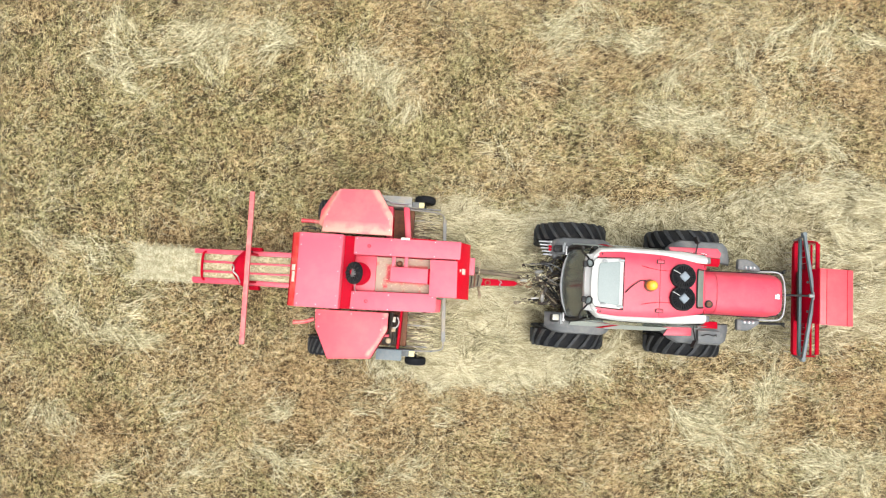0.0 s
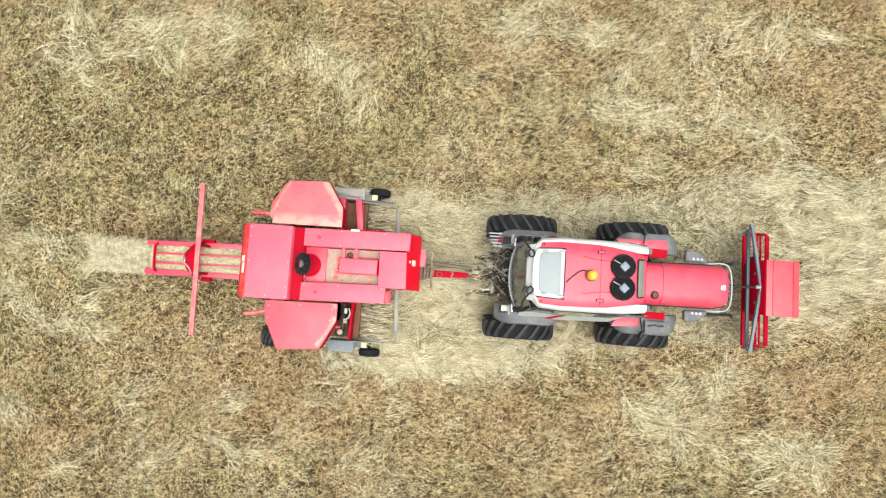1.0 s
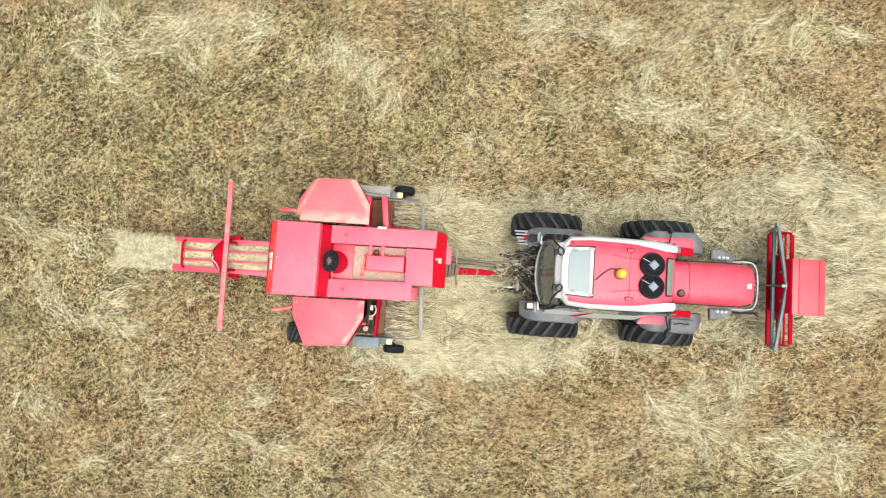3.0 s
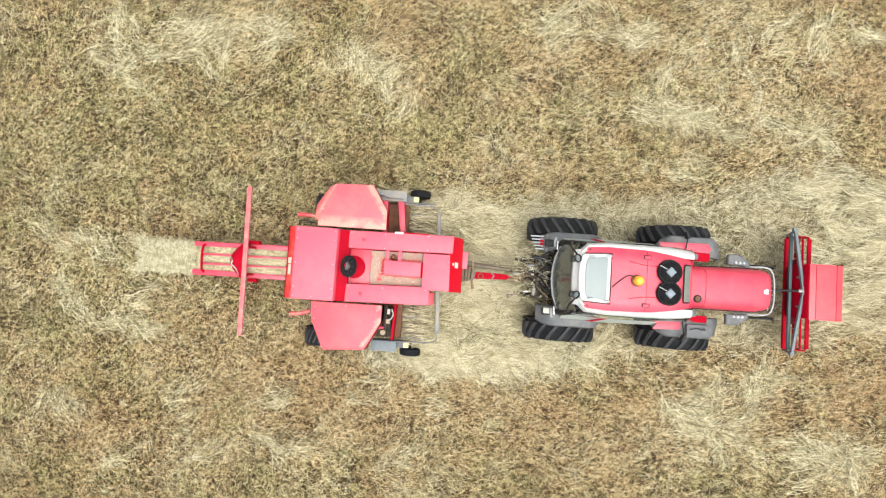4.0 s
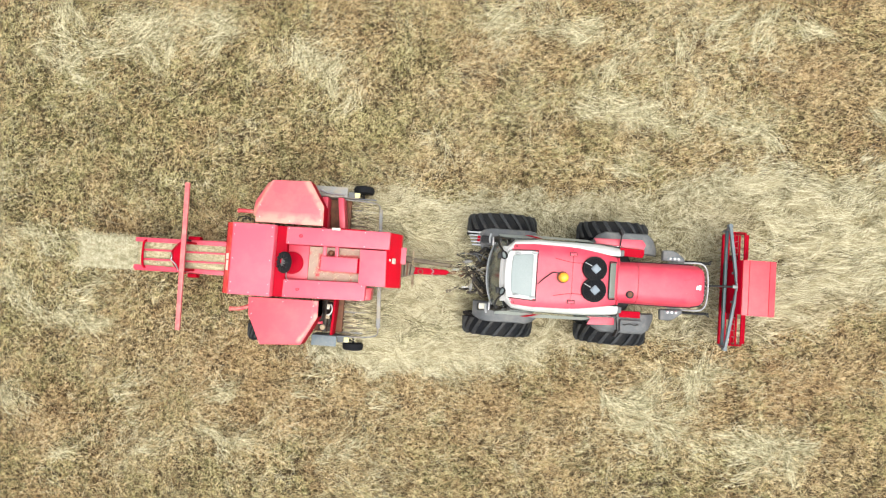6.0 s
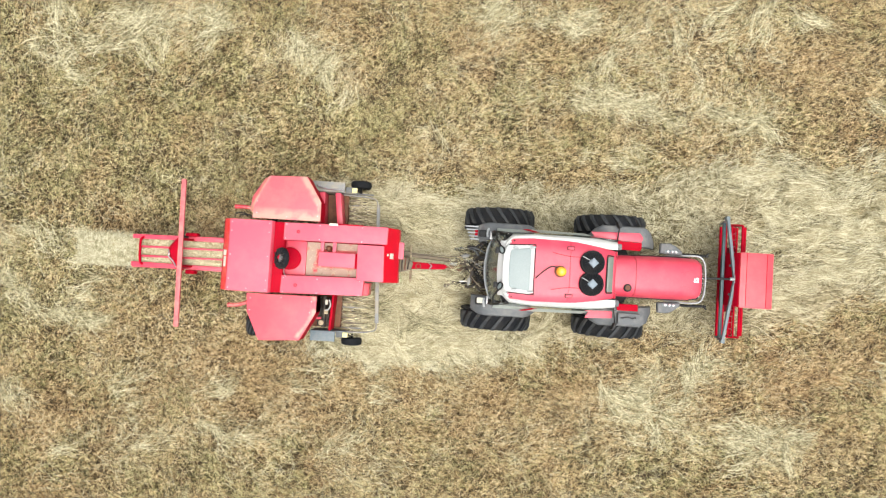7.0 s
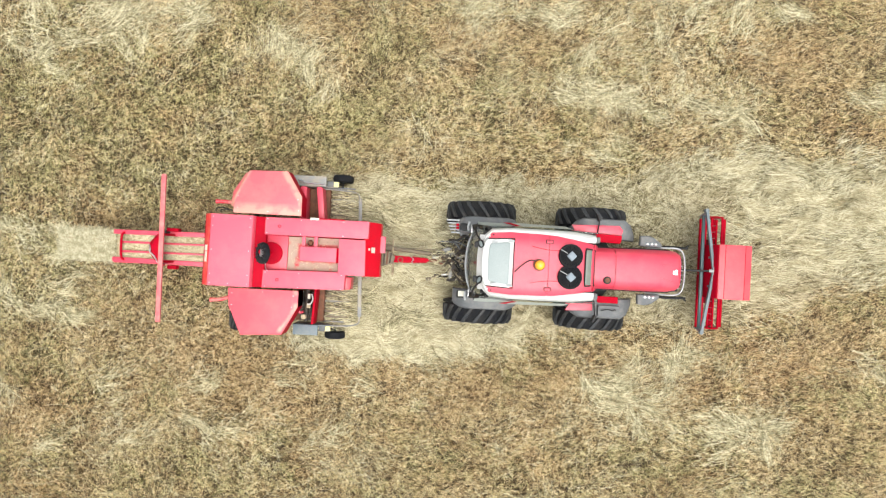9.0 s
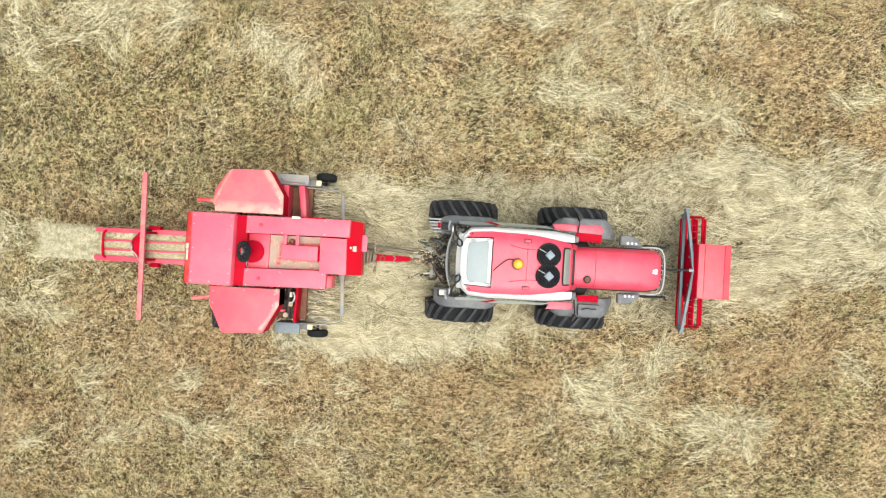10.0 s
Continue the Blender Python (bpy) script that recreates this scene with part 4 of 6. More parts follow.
# fenders
def fender(x0, x1, y0, y1, zt, r0, sgn, name, material, cut=0.2):
    bm = bmesh.new()
    pts = []
    for k in range(11):
        u = k / 10
        z = zt - 0.10 * (2 * u - 1) ** 4 - 0.17 * max(0, abs(2 * u - 1) - 0.7) / 0.3
        x = x0 + (x1 - x0) * u
        inset = cut * max(0, abs(2 * u - 1) - 0.72) / 0.28
        pts.append([(x, (y0 + (y1 - y0 - inset) * v) * sgn, z - 0.025 * (2 * v - 1) ** 4 - (0.05 if v in (0.0, 1.0) else 0)) for v in (0.0, 0.06, 0.25, 0.5, 0.75, 0.94, 1.0)])
    panel(bm, pts, 0.018)
    return part(name, bm, material, tractor)


for s in (-1, 1):
    fender(-1.2, -0.12, 0.46, 0.75 if s > 0 else 0.79, 1.27, 0.6, s, "rear_fender", GREY, 0.08)
    f = fender(0.68, 1.83, 0.48, 0.83, 1.25, 0.6, s, "front_fender", GREY, 0.22)
    bm = bmesh.new()
    if s > 0:
        slab(bm, [(0.70, 0.70, 1.245), (0.76, 0.60, 1.245), (1.08, 0.585, 1.245), (1.53, 0.565, 1.245), (1.56, 0.64, 1.245), (1.50, 0.72, 1.245)], (0, 0, 0.022), 0.01)
        deep = bmesh.new()
        slab(deep, [(1.10, 0.44, 1.222), (1.52, 0.425, 1.222), (1.54, 0.47, 1.24), (1.54, 0.558, 1.245), (1.10, 0.577, 1.245)], (0, 0, 0.022), 0.008)
        part("fender_panel", deep, RED_DEEP, f)
    else:
        slab(bm, [(0.66, -0.72, 1.245), (0.74, -0.585, 1.245), (1.11, -0.565, 1.245), (1.11, -0.70, 1.245)], (0, 0, 0.022), 0.01)
        deep = bmesh.new()
        slab(deep, [(1.17, -0.455, 1.235), (1.19, -0.565, 1.245), (1.53, -0.565, 1.245), (1.53, -0.455, 1.235)], (0, 0, 0.022), 0.01)
        part("fender_panel", deep, RED_DEEP, f)
    part("fender_panel", bm, RED, f, "red panel set in the grey fender")
    bm = bmesh.new()
    pipe(bm, [(1.15, 0.45 * s, 1.15), (1.13, 0.62 * s, 1.3), (1.13, 0.8 * s, 1.38)], 0.011, 8)
    part("mirror_arm", bm, DARK, f)
    bm = bmesh.new()
    box(bm, 1.09, 1.13, 0.76 * s, 0.88 * s, 1.3, 1.44, 0.015, Matrix.Translation((1.1, 0.82 * s, 0)) @ pose(0, 0, 0, 0, 0, 25 * s) @ Matrix.Translation((-1.1, -0.82 * s, 0)))
    part("mirror", bm, DARK, f)
bm = bmesh.new()
box(bm, 1.19, 1.55, -0.79, -0.6, 1.22, 1.33, 0.02)
tool = part("toolbox", bm, GREY, tractor, "grey plastic tool box on the fender")
bm = bmesh.new()
pipe(bm, [(1.24, -0.68, 1.33), (1.26, -0.68, 1.36), (1.34, -0.66, 1.36), (1.42, -0.68, 1.36), (1.46, -0.66, 1.36), (1.48, -0.68, 1.33)], 0.008, 6)
part("handle", bm, DARK, tool)

# cab: floor, pillars, glass, seat, roof
bm = bmesh.new()
box(bm, -0.75, 1.02, -0.5, 0.5, 0.8, 0.9, 0.02)
box(bm, -0.9, -0.5, -0.48, 0.48, 0.85, 1.2, 0.05)
part("cab_floor", bm, DARK, tractor)
bm = bmesh.new()
slab(bm, [(0.82, -0.32, 1.5), (0.98, -0.32, 1.48), (1.05, -0.32, 1.4), (1.05, -0.32, 0.85), (0.86, -0.32, 0.85)], (0, 0.64, 0), 0.02)
part("dashboard", bm, SCREEN, tractor)
for s in (-1, 1):
    bm = bmesh.new()
    pipe(bm, [(0.98, 0.5 * s, 0.9), (0.98, 0.52 * s, 1.45), (0.84, 0.48 * s, 2.22)], 0.03, 8)
    part("front_pillar", bm, DARK, tractor)
    bm = bmesh.new()
    pipe(bm, [(-0.86, 0.5 * s, 1.0), (-0.9, 0.56 * s, 1.5), (-0.72, 0.5 * s, 2.2)], 0.035, 8)
    part("rear_pillar", bm, DARK, tractor)
    bm = bmesh.new()
    panel(bm, [[(x, (0.52 + 0.06 * math.sin(math.pi * u) + 0.02 * math.sin(3.1 * (x + 0.8) / 1.7)) * s, 1.0 + 1.2 * u) for x in np.linspace(-0.82, 0.92, 7)] for u in np.linspace(0, 1, 6)], 0.006)
    door = part("cab_door", bm, SIDE_GLASS, tractor, "tinted glass cab door")
    door.visible_shadow = False
    bm = bmesh.new()
    box(bm, -0.1, 0.9, 0.56 * s, 0.64 * s, 1.0, 1.08, 0.02)
    part("door_sill", bm, GREY, door)
    # opaque panel added for the pale sheen of the side glass
    bm = bmesh.new()
    slab(bm, [(-0.85, 0.55 * s, 1.5), (0.66, 0.55 * s, 1.5), (0.80, 0.57 * s, 1.4), (0.62, 0.66 * s, 1.2), (-0.85, 0.69 * s, 1.16)], (0, 0, 0.02), 0.006)
    side = part("cab_side", bm, CAB_SIDE, tractor, "opaque pale cab side standing in for glass with sky sheen")
    bm = bmesh.new()
    slab(bm, [(-0.46, 0.672 * s, 1.225), (-0.34, 0.672 * s, 1.225), (-0.06, 0.588 * s, 1.44), (-0.13, 0.588 * s, 1.44)], (0, 0.004 * s, 0.02), 0.003)
    part("flash", bm, RED_DEEP, side)
bm = bmesh.new()
panel(bm, [[(0.82 + 0.20 * u + 0.02 * (1 - (y / 0.42) ** 2), y, 2.28 - 0.78 * u) for y in np.linspace(-0.36, 0.36, 9)] for u in np.linspace(0, 1, 5)], 0.006)
part("windscreen", bm, GLASS, tractor, "tinted windscreen").visible_shadow = False
bm = bmesh.new()
panel(bm, [[(-0.80 - 0.12 * math.sin(1.6 * u) - 0.09 * (1 - (y / 0.5) ** 2), y, 2.2 - 0.85 * u) for y in np.linspace(-0.5, 0.5, 11)] for u in np.linspace(0, 1, 7)], 0.006)
rear = part("rear_window", bm, SMOKED, tractor, "curved tinted rear window")
rear.visible_shadow = False
bm = bmesh.new()
pipe(bm, [(-0.9, -0.5, 1.36), (-0.985, -0.3, 1.35), (-1.02, 0, 1.35), (-0.985, 0.3, 1.35), (-0.9, 0.5, 1.36)], 0.018, 8)
part("window_frame", bm, SILVER, rear)
bm = bmesh.new()
box(bm, -0.5, -0.02, -0.24, 0.24, 1.2, 1.34, 0.05)
box(bm, -0.58, -0.45, -0.22, 0.22, 1.3, 1.85, 0.05)
part("driver_seat", bm, CLOTH, tractor)
bm = bmesh.new()
lathe(bm, [(0.17, -0.012), (0.19, -0.012), (0.19, 0.012), (0.17, 0.012)], pose(0.5, 0, 1.58, 0, -25), 28, closed=True)
rod(bm, (0.5, 0, 1.58), (0.75, 0, 1.2), 0.025)
rod(bm, (0.42, -0.16, 1.55), (0.42, 0.16, 1.55), 0.012)
part("steering_wheel", bm, DARK, tractor)

def roof_row(x, half, top, n=15, drop=0.05):
    return [(x, half * u, top - drop * abs(u) ** 6) for u in np.linspace(-1, 1, n)]


bm = bmesh.new()
panel(bm, [roof_row(x, h, z) for x, h, z in ((-0.74, 0.45, 2.40), (-0.36, 0.465, 2.425), (0.0, 0.455, 2.43), (0.137, 0.447, 2.43))], 0.02)
roof = part("cab_roof", bm, RED, tractor, "red cab roof with seams and two black fans")
bm = bmesh.new()
panel(bm, [roof_row(x, h, z) for x, h, z in ((0.143, 0.447, 2.43), (0.246, 0.44, 2.43), (0.45, 0.42, 2.42), (0.58, 0.395, 2.405), (0.70, 0.365, 2.385), (0.80, 0.345, 2.36), (0.835, 0.335, 2.30))], 0.02)
part("roof_front", bm, RED, roof)
for s in (-1, 1):
    bm = bmesh.new()
    slab(bm, [(0.82, 0.345 * s, 2.30), (0.82, 0.28 * s, 2.30), (1.06, 0.27 * s, 1.50), (1.06, 0.355 * s, 1.50)], (0.02, 0, 0.02), 0.008)
    part("front_corner", bm, RED, roof)
    bm = bmesh.new()
    pts = [(-0.84, 0.24, 2.33, 0.06), (-0.80, 0.38, 2.335, 0.05), (-0.70, 0.475, 2.335, 0.04), (-0.4, 0.50, 2.34, 0.042), (0.1, 0.495, 2.34, 0.05), (0.5, 0.475, 2.335, 0.075), (0.70, 0.45, 2.325, 0.085), (0.84, 0.44, 2.30, 0.075)]
    rows = []
    for x, y, z, w in pts:
        rows.append([(x, (y - w) * s, z + 0.04), (x, (y - w * 0.3) * s, z + 0.055), (x, (y + w * 0.2) * s, z + 0.035), (x, (y + w * 0.55) * s, z - 0.02), (x, (y + w * 0.5) * s, z - 0.10)])
    panel(bm, rows, 0.012)
    part("roof_trim", bm, WHITE, roof, "white plastic side trim of the cab roof")
    bm = bmesh.new()
    box(bm, 0.085, 0.195, 0.345 * s - 0.028, 0.345 * s + 0.028, 2.42, 2.440, 0.018)
    latch = part("roof_latch", bm, DARK, roof)
    bm = bmesh.new()
    box(bm, 0.095, 0.185, 0.345 * s - 0.021, 0.345 * s + 0.021, 2.432, 2.444, 0.012)
    box(bm, 0.105, 0.135, 0.345 * s - 0.012, 0.345 * s + 0.012, 2.438, 2.448, 0.004)
    box(bm, 0.145, 0.175, 0.345 * s - 0.012, 0.345 * s + 0.012, 2.438, 2.448, 0.004)
    part("latch_button", bm, RED, latch)
    bm = bmesh.new()
    lathe(bm, [(0.012, 0), (0.012, 0.008)], pose(-0.68, 0.405 * s, 2.40), 10)
    part("bolt", bm, DARK, roof)
    bm = bmesh.new()
    box(bm, 0.85, 0.91, 0.37 * s, 0.46 * s, 2.2, 2.31, 0.02)
    part("work_light", bm, GREY, roof)
    # pressed ribs along the roof
    bm = bmesh.new()
    pipe(bm, [(-0.12, 0.27 * s, 2.429), (0.0, 0.245 * s, 2.4315), (0.14, 0.225 * s, 2.432), (0.3, 0.225 * s, 2.43)], 0.004, 6)
    part("roof_rib", bm, RED_DEEP, roof)
bm = bmesh.new()
panel(bm, [[(-0.86 - 0.03 * (1 - (y / 0.42) ** 2) + 0.0, y, 2.19) for y in np.linspace(-0.4, 0.4, 9)], [(-0.865 - 0.03 * (1 - (y / 0.42) ** 2), y, 2.30) for y in np.linspace(-0.4, 0.4, 9)],
           [(-0.80 - 0.03 * (1 - (y / 0.42) ** 2), y, 2.37) for y in np.linspace(-0.4, 0.4, 9)], [(-0.72, y, 2.385) for y in np.linspace(-0.4, 0.4, 9)]], 0.015)
part("rear_trim", bm, WHITE, roof)

# narrow skylight at the front of the roof
bm = bmesh.new()
slab(bm, [(0.69, -0.235, 2.390), (0.705, -0.255, 2.387), (0.775, -0.25, 2.373), (0.775, 0.255, 2.373), (0.705, 0.26, 2.387), (0.69, 0.24, 2.390)], (0, 0, 0.012), 0.003)
strip = part("skylight", bm, SKYLIGHT, roof, "narrow grey-green skylight strip")
bm = bmesh.new()
pipe(bm, [(0.78, -0.26, 2.378), (0.71, -0.27, 2.392), (0.682, -0.24, 2.402), (0.678, 0.0, 2.404), (0.682, 0.245, 2.402), (0.71, 0.275, 2.392), (0.78, 0.265, 2.378)], 0.009, 6)
part("seal", bm, DARK, strip)

# glass hatch in the roof
bm = bmesh.new()
hx0, hx1, hy = -0.82, -0.38, 0.355
slab(bm, [(-0.835, 0.0, 2.40), (-0.825, 0.2, 2.40), (-0.79, 0.31, 2.40), (-0.76, 0.335, 2.40), (-0.42, hy, 2.40), (hx1, hy - 0.03, 2.40), (hx1, 0.03 - hy, 2.40), (-0.42, -hy, 2.40), (-0.76, -0.335, 2.40), (-0.79, -0.31, 2.40), (-0.825, -0.2, 2.40)], (0, 0, 0.036), 0.012)
hatch = part("roof_hatch", bm, WHITE, roof, "tilting glass roof hatch in a white frame")
# no glass above: its pale sky reflection is put into the blind's grey
bm = bmesh.new()
slab(bm, [(-0.735, -0.18, 2.44), (-0.725, -0.25, 2.44), (-0.71, -0.275, 2.44), (-0.46, -0.308, 2.44), (-0.432, -0.288, 2.44), (-0.432, 0.288, 2.44), (-0.46, 0.308, 2.44), (-0.71, 0.275, 2.44), (-0.725, 0.25, 2.44), (-0.735, 0.18, 2.44), (-0.742, 0.0, 2.44)], (0, 0, 0.012), 0.005)
part("blind", bm, SCREEN, hatch, "pale grey hatch blind, the glass's sky reflection in its colour")
for s in (-1, 1):
    for lx, ly in ((-0.70, hy - 0.055), (-0.46, hy - 0.03)):
        bm = bmesh.new()
        box(bm, lx, lx + 0.085, ly * s - 0.014, ly * s + 0.014, 2.44, 2.468, 0.01)
        rod(bm, (lx + 0.02, ly * s, 2.46), (lx + 0.065, ly * s, 2.46), 0.018, n=10)
        part("hatch_latch", bm, SILVER, hatch)
bm = bmesh.new()
rod(bm, (-0.76, -0.345, 2.415), (hx1 + 0.01, -hy - 0.01, 2.425), 0.006, n=8)
rod(bm, (hx1 + 0.01, -hy - 0.01, 2.425), (hx1 + 0.01, hy + 0.01, 2.425), 0.007, n=8)
rod(bm, (hx1 + 0.01, hy + 0.01, 2.425), (-0.76, 0.345, 2.415), 0.006, n=8)
part("hatch_seal", bm, DARK, hatch)

# beacon
bm = bmesh.new()
lathe(bm, [(0.085, 0), (0.085, 0.03), (0.07, 0.045)], pose(0, 0, 2.425), 28)
beacon = part("beacon", bm, RUST, roof, "amber beacon on a dark base")
bm = bmesh.new()
lathe(bm, [(0.068, 0), (0.07, 0.05), (0.066, 0.09), (0.05, 0.115), (0.025, 0.128), (0.004, 0.13)], pose(0, 0, 2.465), 28)
part("beacon_lens", bm, AMBER, beacon, "amber plastic lens")
bm = bmesh.new()
pipe(bm, [(-0.05, 0.055, 2.455), (-0.14, 0.06, 2.45), (-0.26, -0.03, 2.447), (-0.35, -0.12, 2.44)], 0.008, 8)
part("cable", bm, DARK, beacon)

# two fans on the roof
for yy in (0.155, -0.15):
    bm = bmesh.new()
    lathe(bm, [(0.175, 0.0), (0.178, 0.05), (0.168, 0.065), (0.15, 0.06), (0.148, 0.02), (0.01, 0.018)], pose(0.45, yy, 2.425), 16)
    fan = part("roof_fan", bm, BLACK, roof, "black ribbed round fan housing")
    for k in range(24):
        bm = bmesh.new()
        box(bm, 0.05, 0.165, -0.009, 0.009, 0.035, 0.062, 0.002, pose(0.45, yy, 2.425, 0, 0, 15 * k + 4), seg=1)
        part("fan_rib", bm, BLACK, fan)
    bm = bmesh.new()
    lathe(bm, [(0.076, 0.03), (0.073, 0.078), (0.062, 0.085), (0.03, 0.093)], pose(0.46, yy, 2.425, 0, 0, 0), 4)
    part("fan_hub", bm, HUB, fan, "grey square fan hub cover")
    bm = bmesh.new()
    rod(bm, (0.30, yy + 0.085, 2.49), (0.40, yy + 0.035, 2.5), 0.005, n=6)
    part("wire", bm, WHITE, fan)

# rear: hydraulic couplers, lights, linkage, hoses
bm = bmesh.new()
box(bm, -1.13, -0.98, 0.40, 0.70, 1.0, 1.14, 0.03)
coup = part("coupler_block", bm, GREY, tractor, "block of bright hydraulic couplers")
for k in range(5):
    bm = bmesh.new()
    yy = 0.675 - 0.052 * k
    rod(bm, (-1.36 + 0.02 * k, yy, 1.06), (-1.10, yy, 1.06), 0.014)
    rod(bm, (-1.18, yy, 1.06), (-1.11, yy, 1.06), 0.02)
    part("coupler", bm, SILVER, coup)
for y0 in (0.575, 0.525):
    bm = bmesh.new()
    box(bm, -1.2, -1.15, y0, y0 + 0.042, 1.07, 1.1, 0.01)
    part("dust_cap", bm, RED_DEEP, coup)
for s in (-1, 1):
    bm = bmesh.new()
    box(bm, -1.14, -0.98, 0.50 * s, 0.62 * s, 1.14, 1.24, 0.03)
    lamp = part("tail_lamp", bm, DARK, tractor)
    bm = bmesh.new()
    box(bm, -1.11, -1.01, 0.50 * s, 0.59 * s, 1.15, 1.25, 0.01)
    part("lens", bm, PLATE if s < 0 else DARK, lamp)
    bm = bmesh.new()
    box(bm, -0.955, -0.925, 0.46 * s, 0.60 * s, 1.2, 1.275, 0.012)
    part("trim_strip", bm, CHROME, lamp)
    bm = bmesh.new()
    lathe(bm, [(0.05, -0.012), (0.06, -0.012), (0.062, 0.012), (0.05, 0.014)], pose(-0.86, 0.262 * s, 2.45, 18 * s, -52), 20, closed=True)
    box(bm, -0.95, -0.89, 0.25 * s - 0.045, 0.25 * s + 0.045, 2.36, 2.44, 0.02)
    pipe(bm, [(-0.86, 0.3 * s, 2.44), (-0.9, 0.36 * s, 2.4), (-0.93, 0.42 * s, 2.3), (-0.93, 0.52 * s, 2.2)], 0.014, 8)
    wl_ = part("work_lamp", bm, DARK, tractor, "round black rear work lamp")
    bm = bmesh.new()
    lathe(bm, [(0.05, -0.004), (0.04, 0.003), (0.002, 0.006)], pose(-0.86, 0.262 * s, 2.45, 18 * s, -52), 20)
    part("lamp_glass", bm, SCREEN, wl_)
    bm = bmesh.new()
    pipe(bm, [(-0.90, 0.5 * s, 2.2), (-0.93, 0.55 * s, 1.9), (-0.94, 0.57 * s, 1.5)], 0.02, 8)
    part("corner_duct", bm, DARK, tractor)
    bm = bmesh.new()
    pipe(bm, [(-1.0, 0.5 * s, 1.36), (-1.01, 0.56 * s, 1.38), (-0.99, 0.64 * s, 1.36)], 0.018, 8)
    part("grab_handle", bm, SILVER, tractor)
    # lower links and lift rods
    bm = bmesh.new()
    pipe(bm, [(-0.75, 0.24 * s, 0.5), (-1.1, 0.28 * s, 0.48), (-1.46, 0.3 * s, 0.5)], 0.022, 8)
    lathe(bm, [(0.025, -0.03), (0.055, -0.03), (0.055, 0.03), (0.025, 0.03)], pose(-1.48, 0.3 * s, 0.5, 90), 14, closed=True)
    part("lower_link", bm, IRON, tractor)
    bm = bmesh.new()
    rod(bm, (-0.85, 0.28 * s, 1.05), (-1.18, 0.28 * s, 0.52), 0.018)
    rod(bm, (-0.7, 0.26 * s, 1.05), (-0.95, 0.32 * s, 1.07), 0.035)
    part("lift_rod", bm, IRON, tractor)
bm = bmesh.new()
rod(bm, (-0.95, 0, 0.95), (-1.32, 0.03, 0.9), 0.03)
rod(bm, (-1.3, 0.03, 0.9), (-1.42, 0.03, 0.89), 0.02)
part("top_link", bm, IRON, tractor)
bm = bmesh.new()
box(bm, -1.4, -0.9, -0.06, 0.06, 0.42, 0.47, 0.01)
rod(bm, (-1.36, 0, 0.38), (-1.36, 0, 0.56), 0.03)
box(bm, -1.1, -0.95, -0.2, 0.2, 0.5, 0.9, 0.03)
part("drawbar_hitch", bm, IRON, tractor)
hr = random.Random(5)
for k in range(24):
    y0, y1 = hr.uniform(-0.38, 0.40), hr.uniform(-0.36, 0.42)
    xe = hr.uniform(-1.52, -1.15)
    bm = bmesh.new()
    pipe(bm, [(-0.95, y0, hr.uniform(0.9, 1.15)), (-1.08, y0 + hr.uniform(-0.1, 0.1), hr.uniform(1.0, 1.25)), (-1.22, (y0 + y1) / 2 + hr.uniform(-0.08, 0.08), hr.uniform(0.8, 1.08)), (xe, y1, hr.uniform(0.55, 0.85))], hr.uniform(0.007, 0.015), 7)
    part("hose", bm, (DARK, IRON, GRIME, DARK, GRIME, IRON, DARK, IRON, GREY)[k % 9], tractor)
for k in range(22):
    bm = bmesh.new()
    m = pose(hr.uniform(-1.34, -1.02), hr.uniform(-0.36, 0.38), hr.uniform(0.8, 1.05), hr.uniform(-30, 30), hr.uniform(-30, 30), hr.uniform(0, 180))
    box(bm, -0.05, 0.05, -0.028, 0.028, -0.02, 0.02, 0.008, m)
    rod(bm, m @ Vector((-0.08, 0, 0)), m @ Vector((0.08, 0, 0)), 0.014, n=8)
    part("valve", bm, (GREY, IRON, GALV, DARK, IRON)[k % 5], tractor)
bm = bmesh.new()
rod(bm, (-1.40, -0.265, 0.785), (-1.27, -0.25, 0.8), 0.018)
rod(bm, (-1.24, -0.25, 0.8), (-1.16, -0.25, 0.8), 0.03)
part("stabiliser", bm, CHROME, tractor)
bm = bmesh.new()
rod(bm, (-1.46, -0.275, 0.76), (-1.63, -0.37, 0.66), 0.024)
rod(bm, (-1.58, -0.345, 0.68), (-1.66, -0.36, 0.65), 0.028)
part("link_end", bm, GRIME, tractor, "chaff-covered lower link end")
# dark back plate, elbows and crossed stays behind the cab
bm = bmesh.new()
box(bm, -1.12, -0.95, -0.36, 0.40, 0.72, 0.86, 0.03)
box(bm, -1.2, -1.1, -0.30, -0.12, 0.74, 0.92, 0.03)
box(bm, -1.22, -1.1, 0.12, 0.34, 0.74, 0.94, 0.03)
part("lift_housing", bm, IRON, tractor)
for a, b in (((-1.25, 0.12, 1.0), (-0.98, -0.05, 1.14)), ((-1.3, -0.02, 0.95), (-0.98, 0.1, 1.14)), ((-1.28, -0.17, 0.96), (-0.98, 0.0, 1.15)), ((-1.24, -0.02, 0.94), (-1.22, -0.26, 0.98))):
    bm = bmesh.new()
    rod(bm, a, b, 0.011, n=8)
    part("stay", bm, GALV, tractor)
for y0, s in ((0.27, 1), (0.05, -1), (-0.28, -1)):
    bm = bmesh.new()
    pipe(bm, [(-1.30, y0 + 0.06 * s, 0.96), (-1.24, y0 + 0.06 * s, 1.0), (-1.17, y0 + 0.04 * s, 1.02), (-1.13, y0 - 0.02 * s, 1.0), (-1.12, y0 - 0.09 * s, 0.95)], 0.026, 10)
    part("elbow", bm, IRON, tractor)

